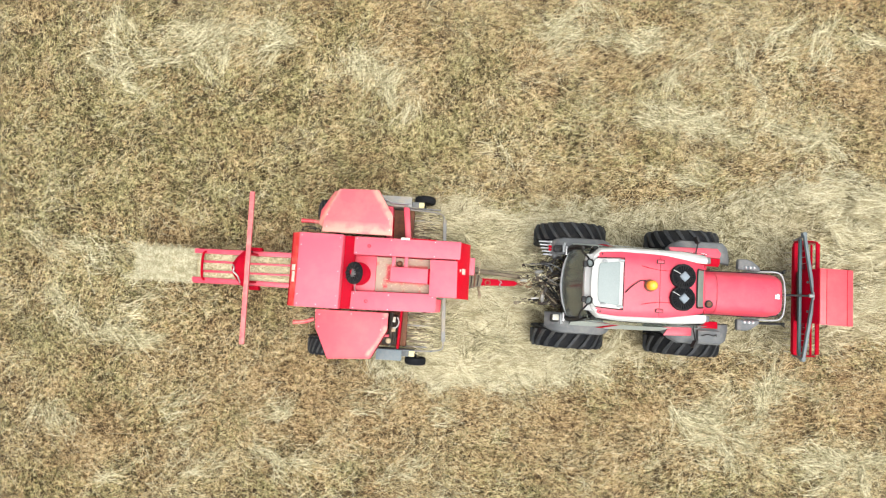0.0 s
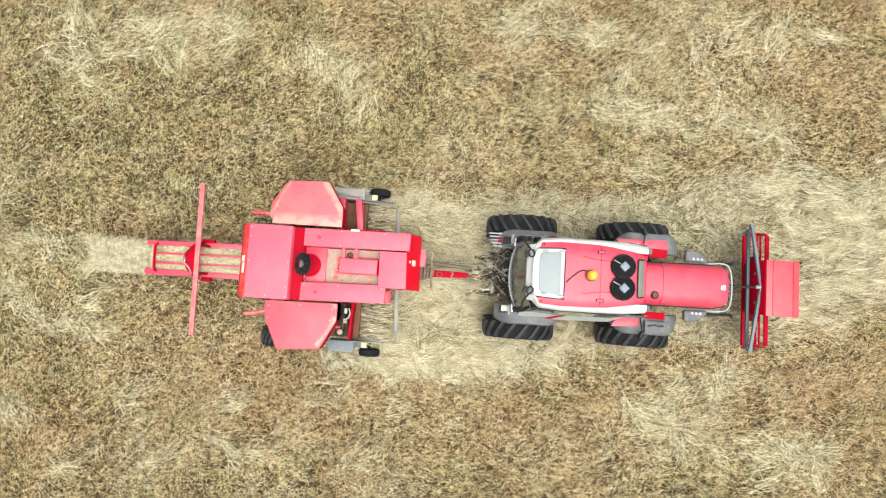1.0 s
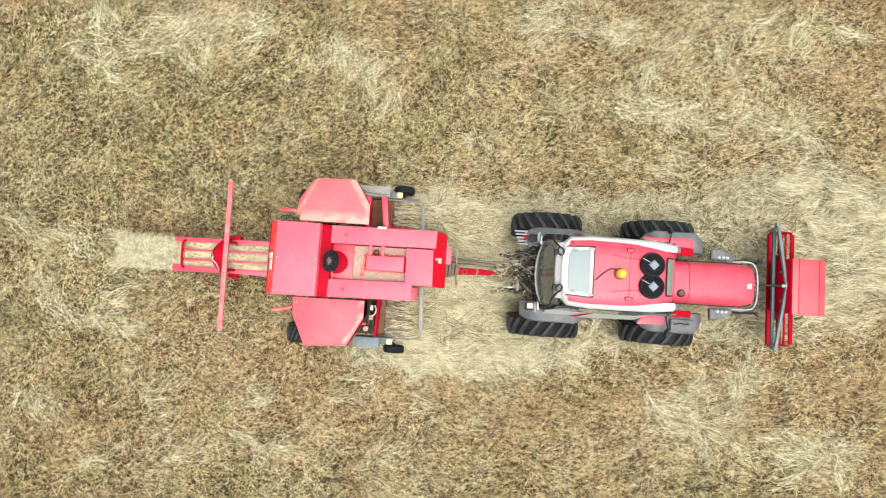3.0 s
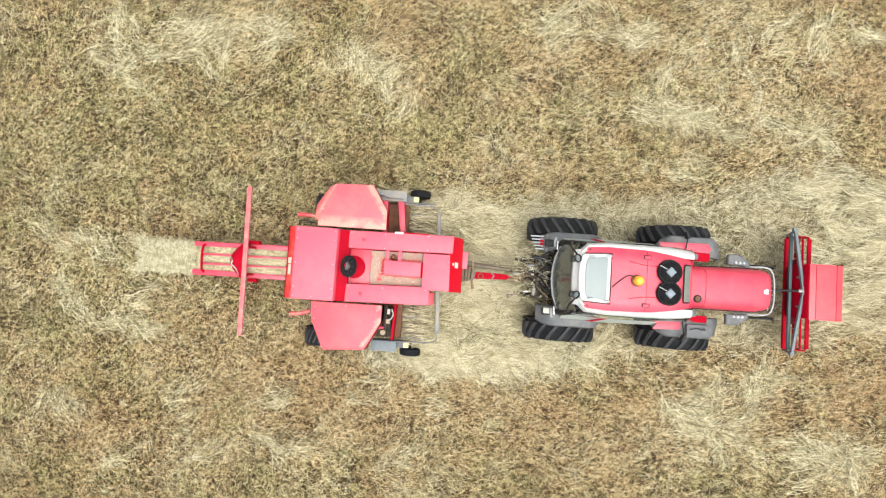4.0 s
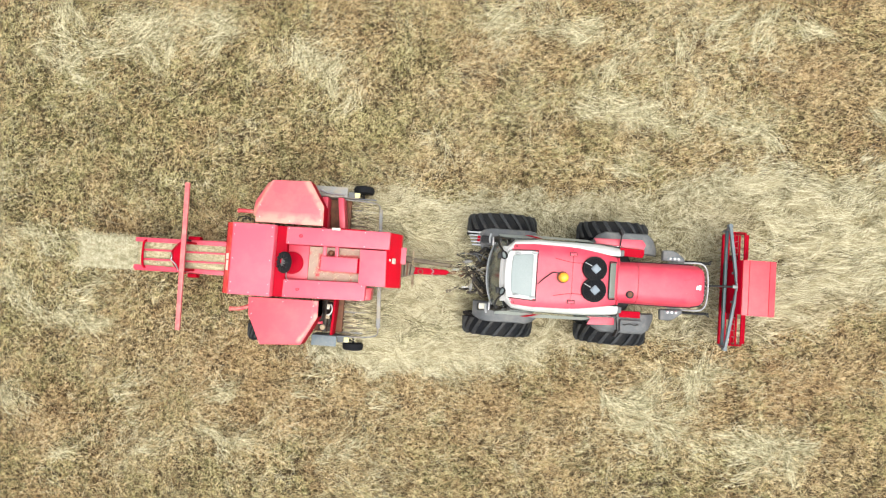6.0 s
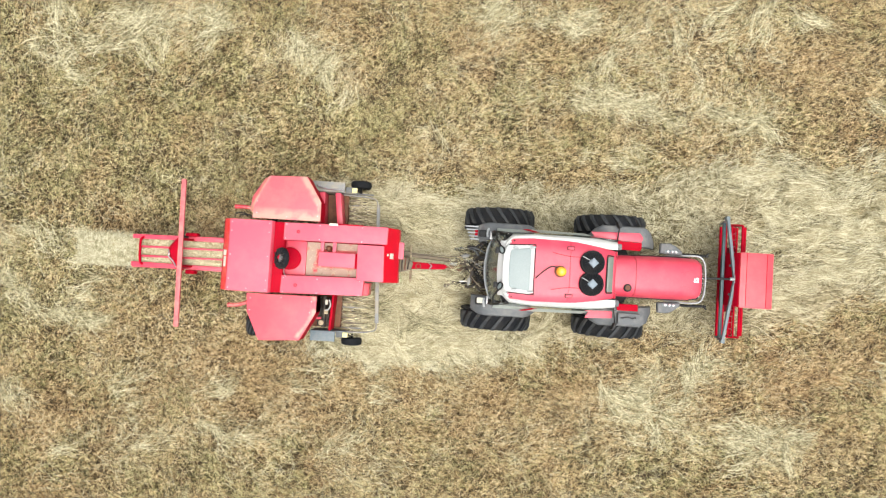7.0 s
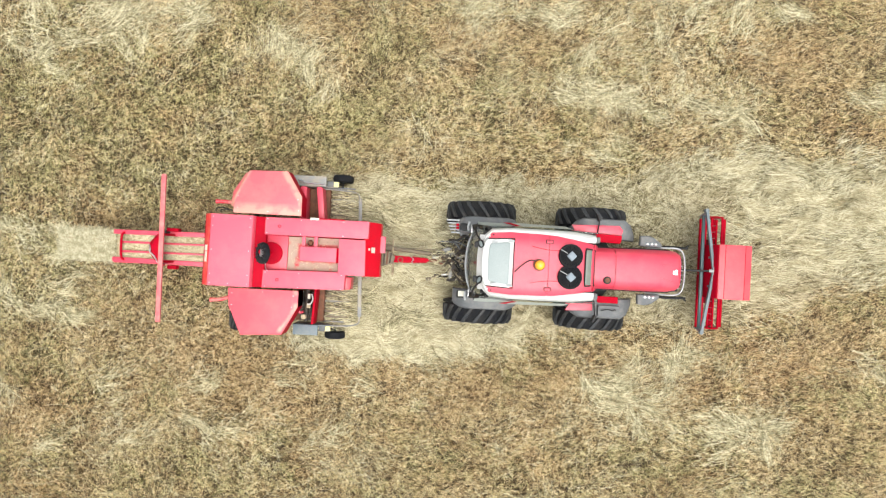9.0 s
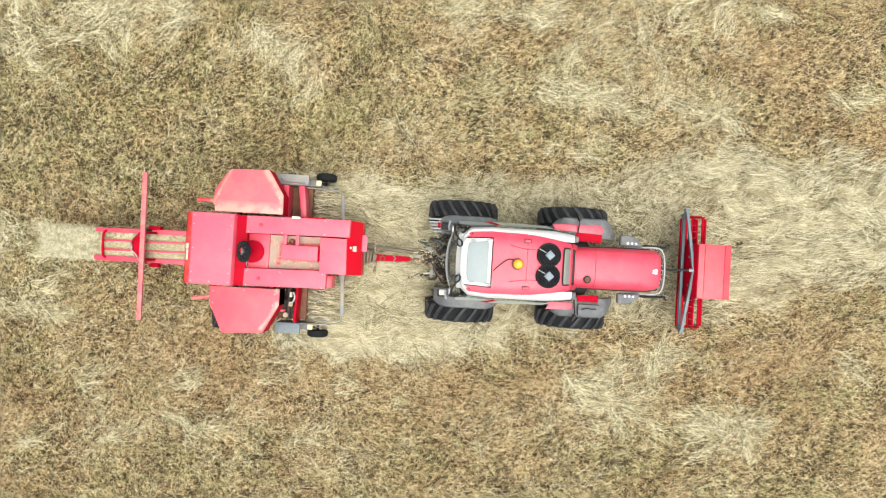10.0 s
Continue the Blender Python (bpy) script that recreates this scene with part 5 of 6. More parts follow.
# chaff caught on the linkage
n = 320
x, y = rnd.uniform(-1.62, -1.05, n), rnd.uniform(-0.4, 0.45, n)
ribbons("caught_chaff", np.stack([x, y, 0.62 + 0.55 * np.clip(x + 1.75, 0, 0.7) + rnd.uniform(0, 0.12, n)], 1), rnd.normal(0.2, 0.9, n), rnd.uniform(0.06, 0.26, n), rnd.normal(0, 1.2, n), rnd.uniform(0.004, 0.007, n),
        (rnd.uniform(-0.02, 0.04, n), rnd.normal(0, 0.03, n)), STRAW, "wisps of straw caught on the linkage", "", 3, 51, tractor)

# ---- front rake ----
rake = thing("front_hay_rake", 3.2, 0.05, "red front-mounted hay rake with grey frame and reel bars", "hay rake")
bm = bmesh.new()
slab(bm, [(3.15, 0, 1.30), (3.24, 0, 1.315), (3.575, 0, 1.315), (3.70, 0, 1.27), (3.70, 0, 0.75), (3.685, 0, 0.75), (3.68, 0, 1.25), (3.57, 0, 1.29), (3.24, 0, 1.29), (3.15, 0, 1.275)], (0, 0.9, 0), 0.003)
bmesh.ops.translate(bm, verts=bm.verts, vec=(0, -0.39, 0))
hoodbox = part("hood_box", bm, RED_RAKE, rake, "red sheet metal hood box")
bm = bmesh.new()
slab(bm, [(3.148, -0.385, 1.285), (3.148, 0.505, 1.285), (3.07, 0.50, 0.96), (3.07, -0.38, 0.96)], (-0.012, 0, 0.003), 0.002)
part("box_back", bm, RED_DEEP, hoodbox)
for xx in (3.245, 3.575):
    bm = bmesh.new()
    box(bm, xx - 0.004, xx + 0.004, -0.385, 0.505, 1.312, 1.3185, 0)
    part("seam", bm, RED_DEEP, hoodbox)
bm = bmesh.new()
box(bm, 3.11, 3.16, -0.92, 0.98, 0.62, 0.78, 0.01)
rod(bm, (3.36, -0.9, 0.58), (3.36, 0.98, 0.58), 0.035)
part("back_plate", bm, RED_DEEP, rake)
# trough added to close the reel; its maroon stands for shade between bars
bm = bmesh.new()
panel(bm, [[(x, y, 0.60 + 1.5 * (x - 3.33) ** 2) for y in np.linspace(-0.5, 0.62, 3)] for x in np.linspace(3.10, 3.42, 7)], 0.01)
part("reel_trough", bm, MAROON, rake, "trough under the reel bars, its red darkened as shade")
# the shade beside the hub is put into this housing's maroon
bm = bmesh.new()
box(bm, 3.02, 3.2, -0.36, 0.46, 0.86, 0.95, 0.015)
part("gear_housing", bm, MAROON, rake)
for k, (xx, zz, r) in enumerate(((3.075, 0.78, 0.03), (3.20, 0.86, 0.014), (3.295, 0.84, 0.017), (3.40, 0.82, 0.02), (3.475, 0.74, 0.026), (3.26, 0.38, 0.018), (3.43, 0.40, 0.018))):
    bm = bmesh.new()
    y0, y1 = -0.92 + 0.006 * k, 1.0 - (0.025 if k else 0.0) * (k % 3)
    if k == 0:
        box(bm, 3.04, 3.11, -0.92, 0.0, 0.72, 0.78, 0.012)
        box(bm, 3.035, 3.105, 0.01, 0.96, 0.73, 0.79, 0.012)
    else:
        rod(bm, (xx, y0, zz), (xx, y1, zz), r)
    bar = part("reel_bar", bm, RED_DEEP, rake)
    if k > 1:
        for q in range(17):
            bm = bmesh.new()
            yy = -0.9 + q * 0.11
            pipe(bm, [(xx, yy, zz), (xx + 0.03, yy, zz - 0.12), (xx + 0.01, yy, max(0.03, zz - 0.27))], 0.005, 5, 3)
            part("tine", bm, STEEL, bar)
for yy in (-0.93, 1.01):
    bm = bmesh.new()
    lathe(bm, [(0.17, -0.01), (0.175, 0), (0.17, 0.01), (0.05, 0.012), (0.05, -0.012)], pose(3.34, yy, 0.6, 90), 24)
    part("end_disc", bm, RED_DEEP, rake)
bm = bmesh.new()
box(bm, 2.962, 3.010, -0.92, 1.0, 1.0, 1.05, 0.01)
part("cross_beam", bm, TEAL, rake, "dark teal square cross beam")
for s in (-1, 1):
    bm = bmesh.new()
    a, b = Vector((3.125, 0.06 + 0.02 * s, 1.17)), Vector((2.985, 0.05 + 1.05 * s, 1.13))
    d = (b - a)
    m = Matrix.Translation((a + b) / 2) @ d.to_track_quat("X", "Z").to_matrix().to_4x4()
    box(bm, -d.length / 2, d.length / 2, -0.023, 0.023, -0.025, 0.025, 0.008, m)
    part("frame_arm", bm, FRAME_GREY, rake, "grey slanting frame arm")
    bm = bmesh.new()
    rod(bm, (2.985, 0.05 + 1.02 * s, 1.09), (2.985, 0.05 + 1.02 * s, 1.16), 0.035)
    slab(bm, [(2.96, 0.03 + 1.0 * s, 1.1), (3.02, 0.03 + 1.0 * s, 1.1), (3.10, 0.03 + 0.97 * s, 0.74), (3.04, 0.03 + 0.97 * s, 0.72)], (0, 0.015, 0), 0.004)
    part("side_post", bm, FRAME_GREY, rake)
    bm = bmesh.new()
    box(bm, 3.08, 3.18, 0.05 + 0.24 * s - 0.02, 0.05 + 0.24 * s + 0.02, 1.0, 1.1, 0.01)
    part("hinge", bm, FRAME_GREY, rake)
bm = bmesh.new()
rod(bm, (2.6, 0.05, 1.08), (3.12, 0.065, 1.16), 0.018)
part("link_rod", bm, DARK, rake)
bm = bmesh.new()
rod(bm, (3.06, 0.065, 1.16), (3.17, 0.065, 1.2), 0.03)
rod(bm, (3.13, 0.0, 1.19), (3.13, 0.13, 1.19), 0.022)
part("hub", bm, SILVER, rake, "bright steel hub")


# ---- baler ----
baler = thing("square_baler", -4.4, -0.05, "red towed square baler with dusty sheet metal hoods", "baler")
# pressing chamber
bm = bmesh.new()
box(bm, -7.0, -5.2, -0.36, 0.18, 0.42, 0.446, 0.01)
chamber = part("bale_chamber", bm, RED, baler, "red pressing chamber with open slots")
for y, rear, front in ((0.185, (0.118, 0.192), (0.142, 0.226)), (-0.315, (-0.348, -0.272), (-0.362, -0.28))):
    bm = bmesh.new()
    slab(bm, [(-7.0, y - 0.055, 0.45), (-5.2, y - 0.03, 0.45), (-5.2, y - 0.03, 0.917), (-7.0, y - 0.055, 0.917)], (0, 0.05, 0), 0.008)
    part("side_plate", bm, RED, chamber)
    bm = bmesh.new()
    slab(bm, [(-7.0, rear[0], 0.92), (-5.2, front[0], 0.92), (-5.2, front[1], 0.92), (-7.0, rear[1], 0.92)], (0, 0, 0.04), 0.01)
    part("edge_rail", bm, RED, chamber)
for y in (-0.005, -0.165):
    bm = bmesh.new()
    slab(bm, [(-6.86, y - 0.025, 0.935), (-5.25, y - 0.0, 0.945), (-5.25, y + 0.03, 0.945), (-6.86, y + 0.012, 0.935)], (0, 0, 0.03), 0.006)
    part("top_rail", bm, RED, chamber)
bm = bmesh.new()
box(bm, -6.98, -5.3, -0.31, 0.125, 0.47, 0.90, 0.03)
part("hay_fill", bm, HAY, chamber, "pressed hay seen between the rails")
n = 5200
sx, sy = rnd.uniform(-6.95, -5.35, n), rnd.uniform(-0.29, 0.11, n)
ribbons("hay_wisp", np.stack([sx, sy, np.full(n, 0.902)], 1), rnd.normal(0, 0.8, n), rnd.uniform(0.04, 0.14, n), rnd.normal(0, 1.2, n), rnd.uniform(0.005, 0.009, n), (rnd.uniform(0, 0.015, n), rnd.uniform(0, 0.012, n)),
        FRESH, "", "", 2, 41, chamber)
bm = bmesh.new()
pipe(bm, [(-6.80, 0.16, 0.93), (-6.84, 0.11, 0.985), (-6.845, -0.08, 0.99), (-6.83, -0.27, 0.985), (-6.79, -0.32, 0.93)], 0.02, 8)
part("end_band", bm, RED_DEEP, chamber)
# tensioning collar, an arch over the chamber, open to the front
bm = bmesh.new()
rows = []
for u in np.linspace(0, 1, 13):
    y = 0.215 - 0.59 * u
    arch = math.sin(math.pi * u)
    rows.append([(-6.14 - 0.06 * arch, y, 0.94 + 0.02 * arch), (-6.17 - 0.16 * arch, y, 0.99 + 0.09 * arch), (-6.12 - 0.12 * arch, y, 1.06 + 0.1 * arch), (-6.04 - 0.06 * arch, y, 1.08 + 0.08 * arch)])
panel(bm, rows, 0.012)
collar = part("tension_collar", bm, RED_DEEP, baler, "curved deep red tensioning collar")
bm = bmesh.new()
pipe(bm, [(-6.30, -0.04, 1.12), (-6.26, -0.1, 1.17), (-6.27, -0.15, 1.16), (-6.2, -0.22, 1.15), (-6.17, -0.32, 1.08)], 0.012, 8)
part("spring", bm, CHROME, collar)
for y0, y1, x0, x1 in ((0.205, 0.27, -6.1, -5.9), (-0.362, -0.43, -6.06, -5.9)):
    bm = bmesh.new()
    box(bm, x0, x1, y0, y1, 0.84, 0.98, 0.02)
    part("lug", bm, RED_DEEP, chamber)
    bm = bmesh.new()
    rod(bm, (-6.06, (y0 + y1) / 2 * 0.8, 0.97), (-6.06, (y0 + y1) / 2 * 0.8, 1.12), 0.02)
    lathe(bm, [(0.035, 0), (0.035, 0.02)], pose(-6.06, (y0 + y1) / 2 * 0.8, 1.12), 12)
    part("tension_screw", bm, DARK, chamber)
# the long light bar across the chamber, on two stays
bm = bmesh.new()
slab(bm, [(-6.04, 1.125, 1.37), (-5.965, 1.125, 1.37), (-5.915, -1.275, 1.37), (-5.99, -1.275, 1.37)], (0, 0, 0.04), 0.008)
bar = part("cross_bar", bm, BAR, baler, "long faded red sheet steel cross bar")
for y in (0.15, -0.3):
    bm = bmesh.new()
    rod(bm, (-5.97, y, 0.95), (-5.97, y, 1.38), 0.02)
    part("stay", bm, RED_DEEP, bar)
# chute
bm = bmesh.new()
panel(bm, [[(x, y, 0.50 - 0.10 * ((-7.0 - x) / 0.42) ** 2 + 0.05 * max(0, abs(y + 0.105) - 0.19) / 0.06) for y in np.linspace(-0.35, 0.14, 9)] for x in np.linspace(-7.42, -6.98, 7)], 0.01)
part("bale_chute", bm, GALV, baler, "bent grey steel bale chute")

# rear hood over the knotters
bm = bmesh.new()
slab(bm, [(-5.31, -0.65, 1.25), (-4.62, -0.65, 1.26), (-4.60, -0.65, 1.19), (-4.60, -0.65, 0.62), (-5.40, -0.65, 0.70), (-5.40, -0.65, 1.15)], (0, 1.2, 0), 0.012)
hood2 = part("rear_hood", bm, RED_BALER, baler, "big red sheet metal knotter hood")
for xx in (-5.27, -4.97, -4.66):
    for yy in (-0.6, -0.45, -0.05, 0.35, 0.5):
        if xx != -4.97 or abs(yy) > 0.55:
            screw(hood2, xx, yy, 1.255)
for y0, y1, drop in ((-0.26, -0.09, 0.75), (-0.075, 0.02, 1.0)):
    bm = bmesh.new()
    slab(bm, [(-5.335, y0, 1.246), (-5.335, y1, 1.246), (-5.335 - 0.06 * drop, y1, 1.246 - 0.067 * drop), (-5.335 - 0.06 * drop, y0, 1.246 - 0.067 * drop)], (-0.01, 0, 0.01), 0.002)
    part("sticker", bm, PLATE, hood2)
bm = bmesh.new()
slab(bm, [(-5.306, -0.648, 1.262), (-5.306, 0.548, 1.262), (-5.418, 0.535, 1.138), (-5.418, -0.64, 1.138)], (-0.006, 0, 0.005), 0.003)
part("rear_slope", bm, FLAP, hood2, "worn orange-red sloping rear sheet")
bm = bmesh.new()
slab(bm, [(-5.4, -0.65, 1.14), (-5.45, -0.65, 1.1), (-5.45, -0.65, 0.8), (-5.4, -0.65, 0.8)], (0, 1.2, 0), 0.008)
part("rear_flap", bm, RED_DEEP, hood2)
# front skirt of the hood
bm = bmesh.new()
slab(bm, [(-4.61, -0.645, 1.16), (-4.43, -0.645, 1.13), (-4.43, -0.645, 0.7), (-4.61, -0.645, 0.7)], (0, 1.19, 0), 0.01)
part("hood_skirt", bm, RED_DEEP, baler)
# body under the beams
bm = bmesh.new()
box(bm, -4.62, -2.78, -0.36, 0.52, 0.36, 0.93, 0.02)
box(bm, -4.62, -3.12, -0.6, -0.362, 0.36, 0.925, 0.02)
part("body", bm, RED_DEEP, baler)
bm = bmesh.new()
slab(bm, [(-4.44, 0.25, 1.155), (-3.17, 0.265, 1.155), (-2.735, 0.27, 1.155), (-2.73, 0.565, 1.155), (-4.44, 0.545, 1.155)], (0, 0, -0.22), 0.012)
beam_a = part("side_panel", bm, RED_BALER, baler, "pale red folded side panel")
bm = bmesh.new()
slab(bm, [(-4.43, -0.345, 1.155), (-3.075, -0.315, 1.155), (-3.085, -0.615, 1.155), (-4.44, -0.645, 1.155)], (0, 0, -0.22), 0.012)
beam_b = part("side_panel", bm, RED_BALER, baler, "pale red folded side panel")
bm = bmesh.new()
slab(bm, [(-3.08, -0.40, 1.03), (-2.99, -0.40, 1.0), (-3.0, -0.605, 1.0), (-3.08, -0.61, 1.03)], (0, 0, -0.3), 0.01)
part("end_bracket", bm, RED_DUSTY, baler, "rusty dusted red end bracket")
for bmn, (bx, by) in ((beam_a, (-4.20, 0.40)), (beam_b, (-4.19, -0.50))):
    bm = bmesh.new()
    lathe(bm, [(0.018, 0), (0.026, 0), (0.026, 0.012), (0.018, 0.012)], pose(bx, by, 1.155), 16, closed=True)
    part("latch", bm, RED_DEEP, bmn)
    for q in (-0.2, 0.35, 1.05):
        for e in (-0.125, 0.125):
            screw(bmn, bx + q, by + e * 0.95 + 0.01 * q, 1.157)
bm = bmesh.new()
slab(bm, [(-3.165, -0.36, 1.165), (-2.72, -0.36, 1.165), (-2.74, 0.245, 1.165), (-3.175, 0.245, 1.165)], (0, 0, -0.12), 0.01)
part("front_cover", bm, RED_BALER, baler, "pale red front cover sheet")
bm = bmesh.new()
slab(bm, [(-2.72, -0.365, 1.155), (-2.735, 0.565, 1.155), (-2.50, 0.56, 0.80), (-2.485, -0.37, 0.80)], (-0.012, 0, -0.012), 0.004)
slab(bm, [(-2.50, 0.56, 0.80), (-2.485, -0.37, 0.80), (-2.485, -0.37, 0.5), (-2.50, 0.56, 0.5)], (-0.012, 0, 0), 0.004)
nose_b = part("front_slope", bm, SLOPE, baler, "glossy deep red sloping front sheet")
bm = bmesh.new()
box(bm, -0.045, 0.045, -0.05, 0.045, 0.0, 0.01, 0.004, pose(-2.60, 0.09, 0.985, 0, 56))
box(bm, -0.02, 0.02, -0.02, 0.02, 0.0, 0.01, 0.004, pose(-2.655, 0.10, 1.07, 0, 56))
part("sticker", bm, PLATE, nose_b)
bm = bmesh.new()
box(bm, -2.5, -2.41, 0.05, 0.34, 0.78, 0.82, 0.008)
part("step_plate", bm, RED_BALER, baler)
# the open middle: dusty floor, red gear cover, straps
bm = bmesh.new()
box(bm, -4.43, -4.07, -0.34, 0.25, 0.92, 1.03, 0.01)
part("middle_deck", bm, RED, baler)
bm = bmesh.new()
slab(bm, [(-4.07, -0.33, 0.985), (-3.17, -0.31, 0.985), (-3.17, 0.25, 0.985), (-4.07, 0.24, 0.985)], (0, 0, 0.015), 0.004)
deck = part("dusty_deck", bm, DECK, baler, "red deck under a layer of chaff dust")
n = 420
sx, sy = rnd.uniform(-4.0, -3.2, n), rnd.uniform(-0.28, 0.22, n)
ribbons("chaff", np.stack([sx, sy, np.full(n, 1.003)], 1), rnd.uniform(0, 6.283, n), rnd.uniform(0.015, 0.05, n), rnd.normal(0, 0.8, n), rnd.uniform(0.003, 0.006, n), (rnd.uniform(0, 0.006, n), rnd.uniform(0, 0.004, n)), STRAW, "", "", 1, 45, deck)
bm = bmesh.new()
box(bm, -3.84, -3.24, -0.155, 0.085, 1.0, 1.19, 0.015)
cover = part("gear_cover", bm, RED_BALER, baler, "pale red gear cover box")
bm = bmesh.new()
slab(bm, [(-3.24, -0.165, 1.18), (-3.175, -0.17, 1.10), (-3.175, 0.10, 1.10), (-3.24, 0.09, 1.18)], (0, 0, -0.1), 0.008)
part("cover_end", bm, RED_DEEP, cover)
for xx, wv in ((-3.80, 0.028), (-3.60, 0.028)):
    bm = bmesh.new()
    box(bm, xx - wv, xx + wv, 0.085, 0.27, 1.10, 1.135, 0.006)
    part("strap", bm, RED_BALER, cover)
bm = bmesh.new()
lathe(bm, [(0.05, 0), (0.05, 0.03), (0.03, 0.06), (0.01, 0.065)], pose(-3.70, 0.15, 1.0), 16)
part("grease_cup", bm, RUST, deck)
# added deep red disc for the dark crescent of shadow by the fan wheel
bm = bmesh.new()
lathe(bm, [(0.19, 0), (0.19, 0.03), (0.17, 0.045), (0.08, 0.055)], pose(-4.32, -0.06, 1.03), 36)
part("shadow_disc", bm, RED_DEEP, baler, "deep red disc added as shadow beside the fan wheel")
# black hand wheel on its column
bm = bmesh.new()
rod(bm, (-4.33, -0.06, 1.0), (-4.355, -0.05, 1.42), 0.05)
hub = part("flywheel_column", bm, RED_DEEP, baler)
bm = bmesh.new()
tilt = pose(-4.325, -0.065, 1.42, 0, -43)
lathe(bm, [(0.075, -0.025), (0.10, -0.045), (0.14, -0.045), (0.172, -0.03), (0.18, 0.0), (0.172, 0.03), (0.14, 0.045), (0.10, 0.045), (0.075, 0.025)], tilt, 32, closed=True)
fly = part("fan_wheel", bm, BLACK, baler, "black rubber-edged fan wheel with a grey hub")
for k in range(12):
    bm = bmesh.new()
    box(bm, 0.07, 0.165, -0.007, 0.007, 0.03, 0.056, 0.002, tilt @ pose(0, 0, 0, 0, 0, 30 * k), seg=1)
    part("blade", bm, DARK, fly)
bm = bmesh.new()
lathe(bm, [(0.076, -0.02), (0.076, 0.02), (0.05, 0.03), (0.045, 0.025), (0.02, 0.04)], tilt, 24)
part("wheel_hub", bm, GREY, fly)
bm = bmesh.new()
pipe(bm, [(-4.33, -0.1, 1.35), (-4.32, -0.2, 1.3), (-4.34, -0.3, 1.22), (-4.32, -0.36, 1.16)], 0.008, 6)
part("cable", bm, CHROME, hub)

# side shields over the wheels
for s, oy in ((1, -0.0), (-1, -0.08)):
    bm = bmesh.new()
    a = [(-4.87, 0.57), (-4.845, 0.88), (-4.82, 0.90), (-4.64, 1.28), (-4.01, 1.30), (-3.755, 0.89), (-3.75, 0.575)]
    if s < 0:
        a = [(-4.87, 0.58), (-4.85, 0.87), (-4.63, 1.34), (-3.96, 1.30), (-3.72, 0.84), (-3.72, 0.57)]
    top = [(x, (y) * s + (oy if s < 0 else 0), 1.34 - 0.02 * (y - 0.57)) for x, y in a]
    slab(bm, top, (0, 0, -0.03), 0.012)
    shield = part("wheel_shield", bm, RED_SHIELD if s > 0 else RED_CLEANER, baler, "faded red wheel shield with dusty worn edges")
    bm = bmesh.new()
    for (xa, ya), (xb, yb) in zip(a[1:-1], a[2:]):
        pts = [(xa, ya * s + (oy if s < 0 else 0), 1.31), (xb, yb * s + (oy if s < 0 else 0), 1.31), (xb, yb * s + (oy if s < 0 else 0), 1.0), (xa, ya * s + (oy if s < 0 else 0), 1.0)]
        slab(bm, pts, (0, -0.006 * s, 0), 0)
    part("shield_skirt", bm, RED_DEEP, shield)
    if s > 0:
        bm = bmesh.new()
        slab(bm, [(-4.84, 0.64, 1.324), (-4.81, 0.89, 1.324), (-4.62, 1.26, 1.318), (-4.73, 1.25, 1.22), (-4.93, 0.93, 1.20), (-4.95, 0.70, 1.22)], (-0.006, 0, -0.012), 0.004)
        part("shield_flange", bm, RED_SHIELD, shield)
    for x, y in ((-4.8, 0.66), (-4.8, 0.85), (-3.8, 0.66), (-4.3, 0.62), (-3.82, 0.84)):
        screw(shield, x, y * s + (oy if s < 0 else 0), 1.338)
    wheel(baler, -4.78, s * 1.16 - 0.12, 0.36, 0.365, 0.32, s, 22, RED_DEEP, 0.015, 0.02)
    bm = bmesh.new()
    pipe(bm, [(-4.95, 0.75 * s + oy, 0.98), (-5.1, 0.765 * s + oy * 1.5, 1.0), (-5.28, 0.765 * s + oy * 1.7, 1.0)], 0.034, 10)
    lathe(bm, [(0.034, 0), (0.04, 0.01), (0.04, 0.03)], pose(-5.25, 0.765 * s + oy * 1.7, 1.0, 0, -90), 12)
    part("side_tube", bm, RED_DUSTY, baler)
bm = bmesh.new()
rod(bm, (-4.78, -1.2, 0.36), (-4.78, 0.98, 0.36), 0.045)
part("axle", bm, IRON, baler)
bm = bmesh.new()
pipe(bm, [(-5.2, 0.58, 1.2), (-5.18, 0.64, 1.2), (-5.02, 0.645, 1.2), (-5.0, 0.58, 1.2)], 0.009, 6)
pipe(bm, [(-5.12, 0.58, 1.19), (-5.11, 0.62, 1.19), (-4.94, 0.62, 1.19), (-4.92, 0.57, 1.19)], 0.009, 6)
part("grab_handle", bm, DARK, baler)

# pick-up
bm = bmesh.new()
box(bm, -3.95, -3.45, -1.22, 1.12, 0.28, 0.5, 0.02)
pick = part("pickup_trough", bm, RUST, baler, "rusty brown pick-up trough")
for x0, x1, y0, y1, xs in ((-3.63, -3.53, 1.12, 0.56, 0.07), (-3.9, -3.80, 1.12, 0.56, 0.02)):
    bm = bmesh.new()
    slab(bm, [(x0, y0, 0.86), (x1, y0, 0.86), (x1 + xs, y1, 0.86), (x0 + xs, y1, 0.86)], (0, 0, -0.3), 0.012)
    part("pickup_arm", bm, RED, pick)
bm = bmesh.new()
slab(bm, [(-3.56, -0.62, 0.86), (-3.52, -0.62, 0.86), (-3.55, -1.24, 0.86), (-3.59, -1.24, 0.86)], (0, 0, -0.3), 0.008)
part("pickup_arm", bm, RED_DEEP, pick)
bm = bmesh.new()
rod(bm, (-3.22, -1.25, 0.3), (-3.22, 1.1, 0.3), 0.11)
drum = part("pickup_drum", bm, IRON, baler, "dark pick-up drum with strippers and tines")
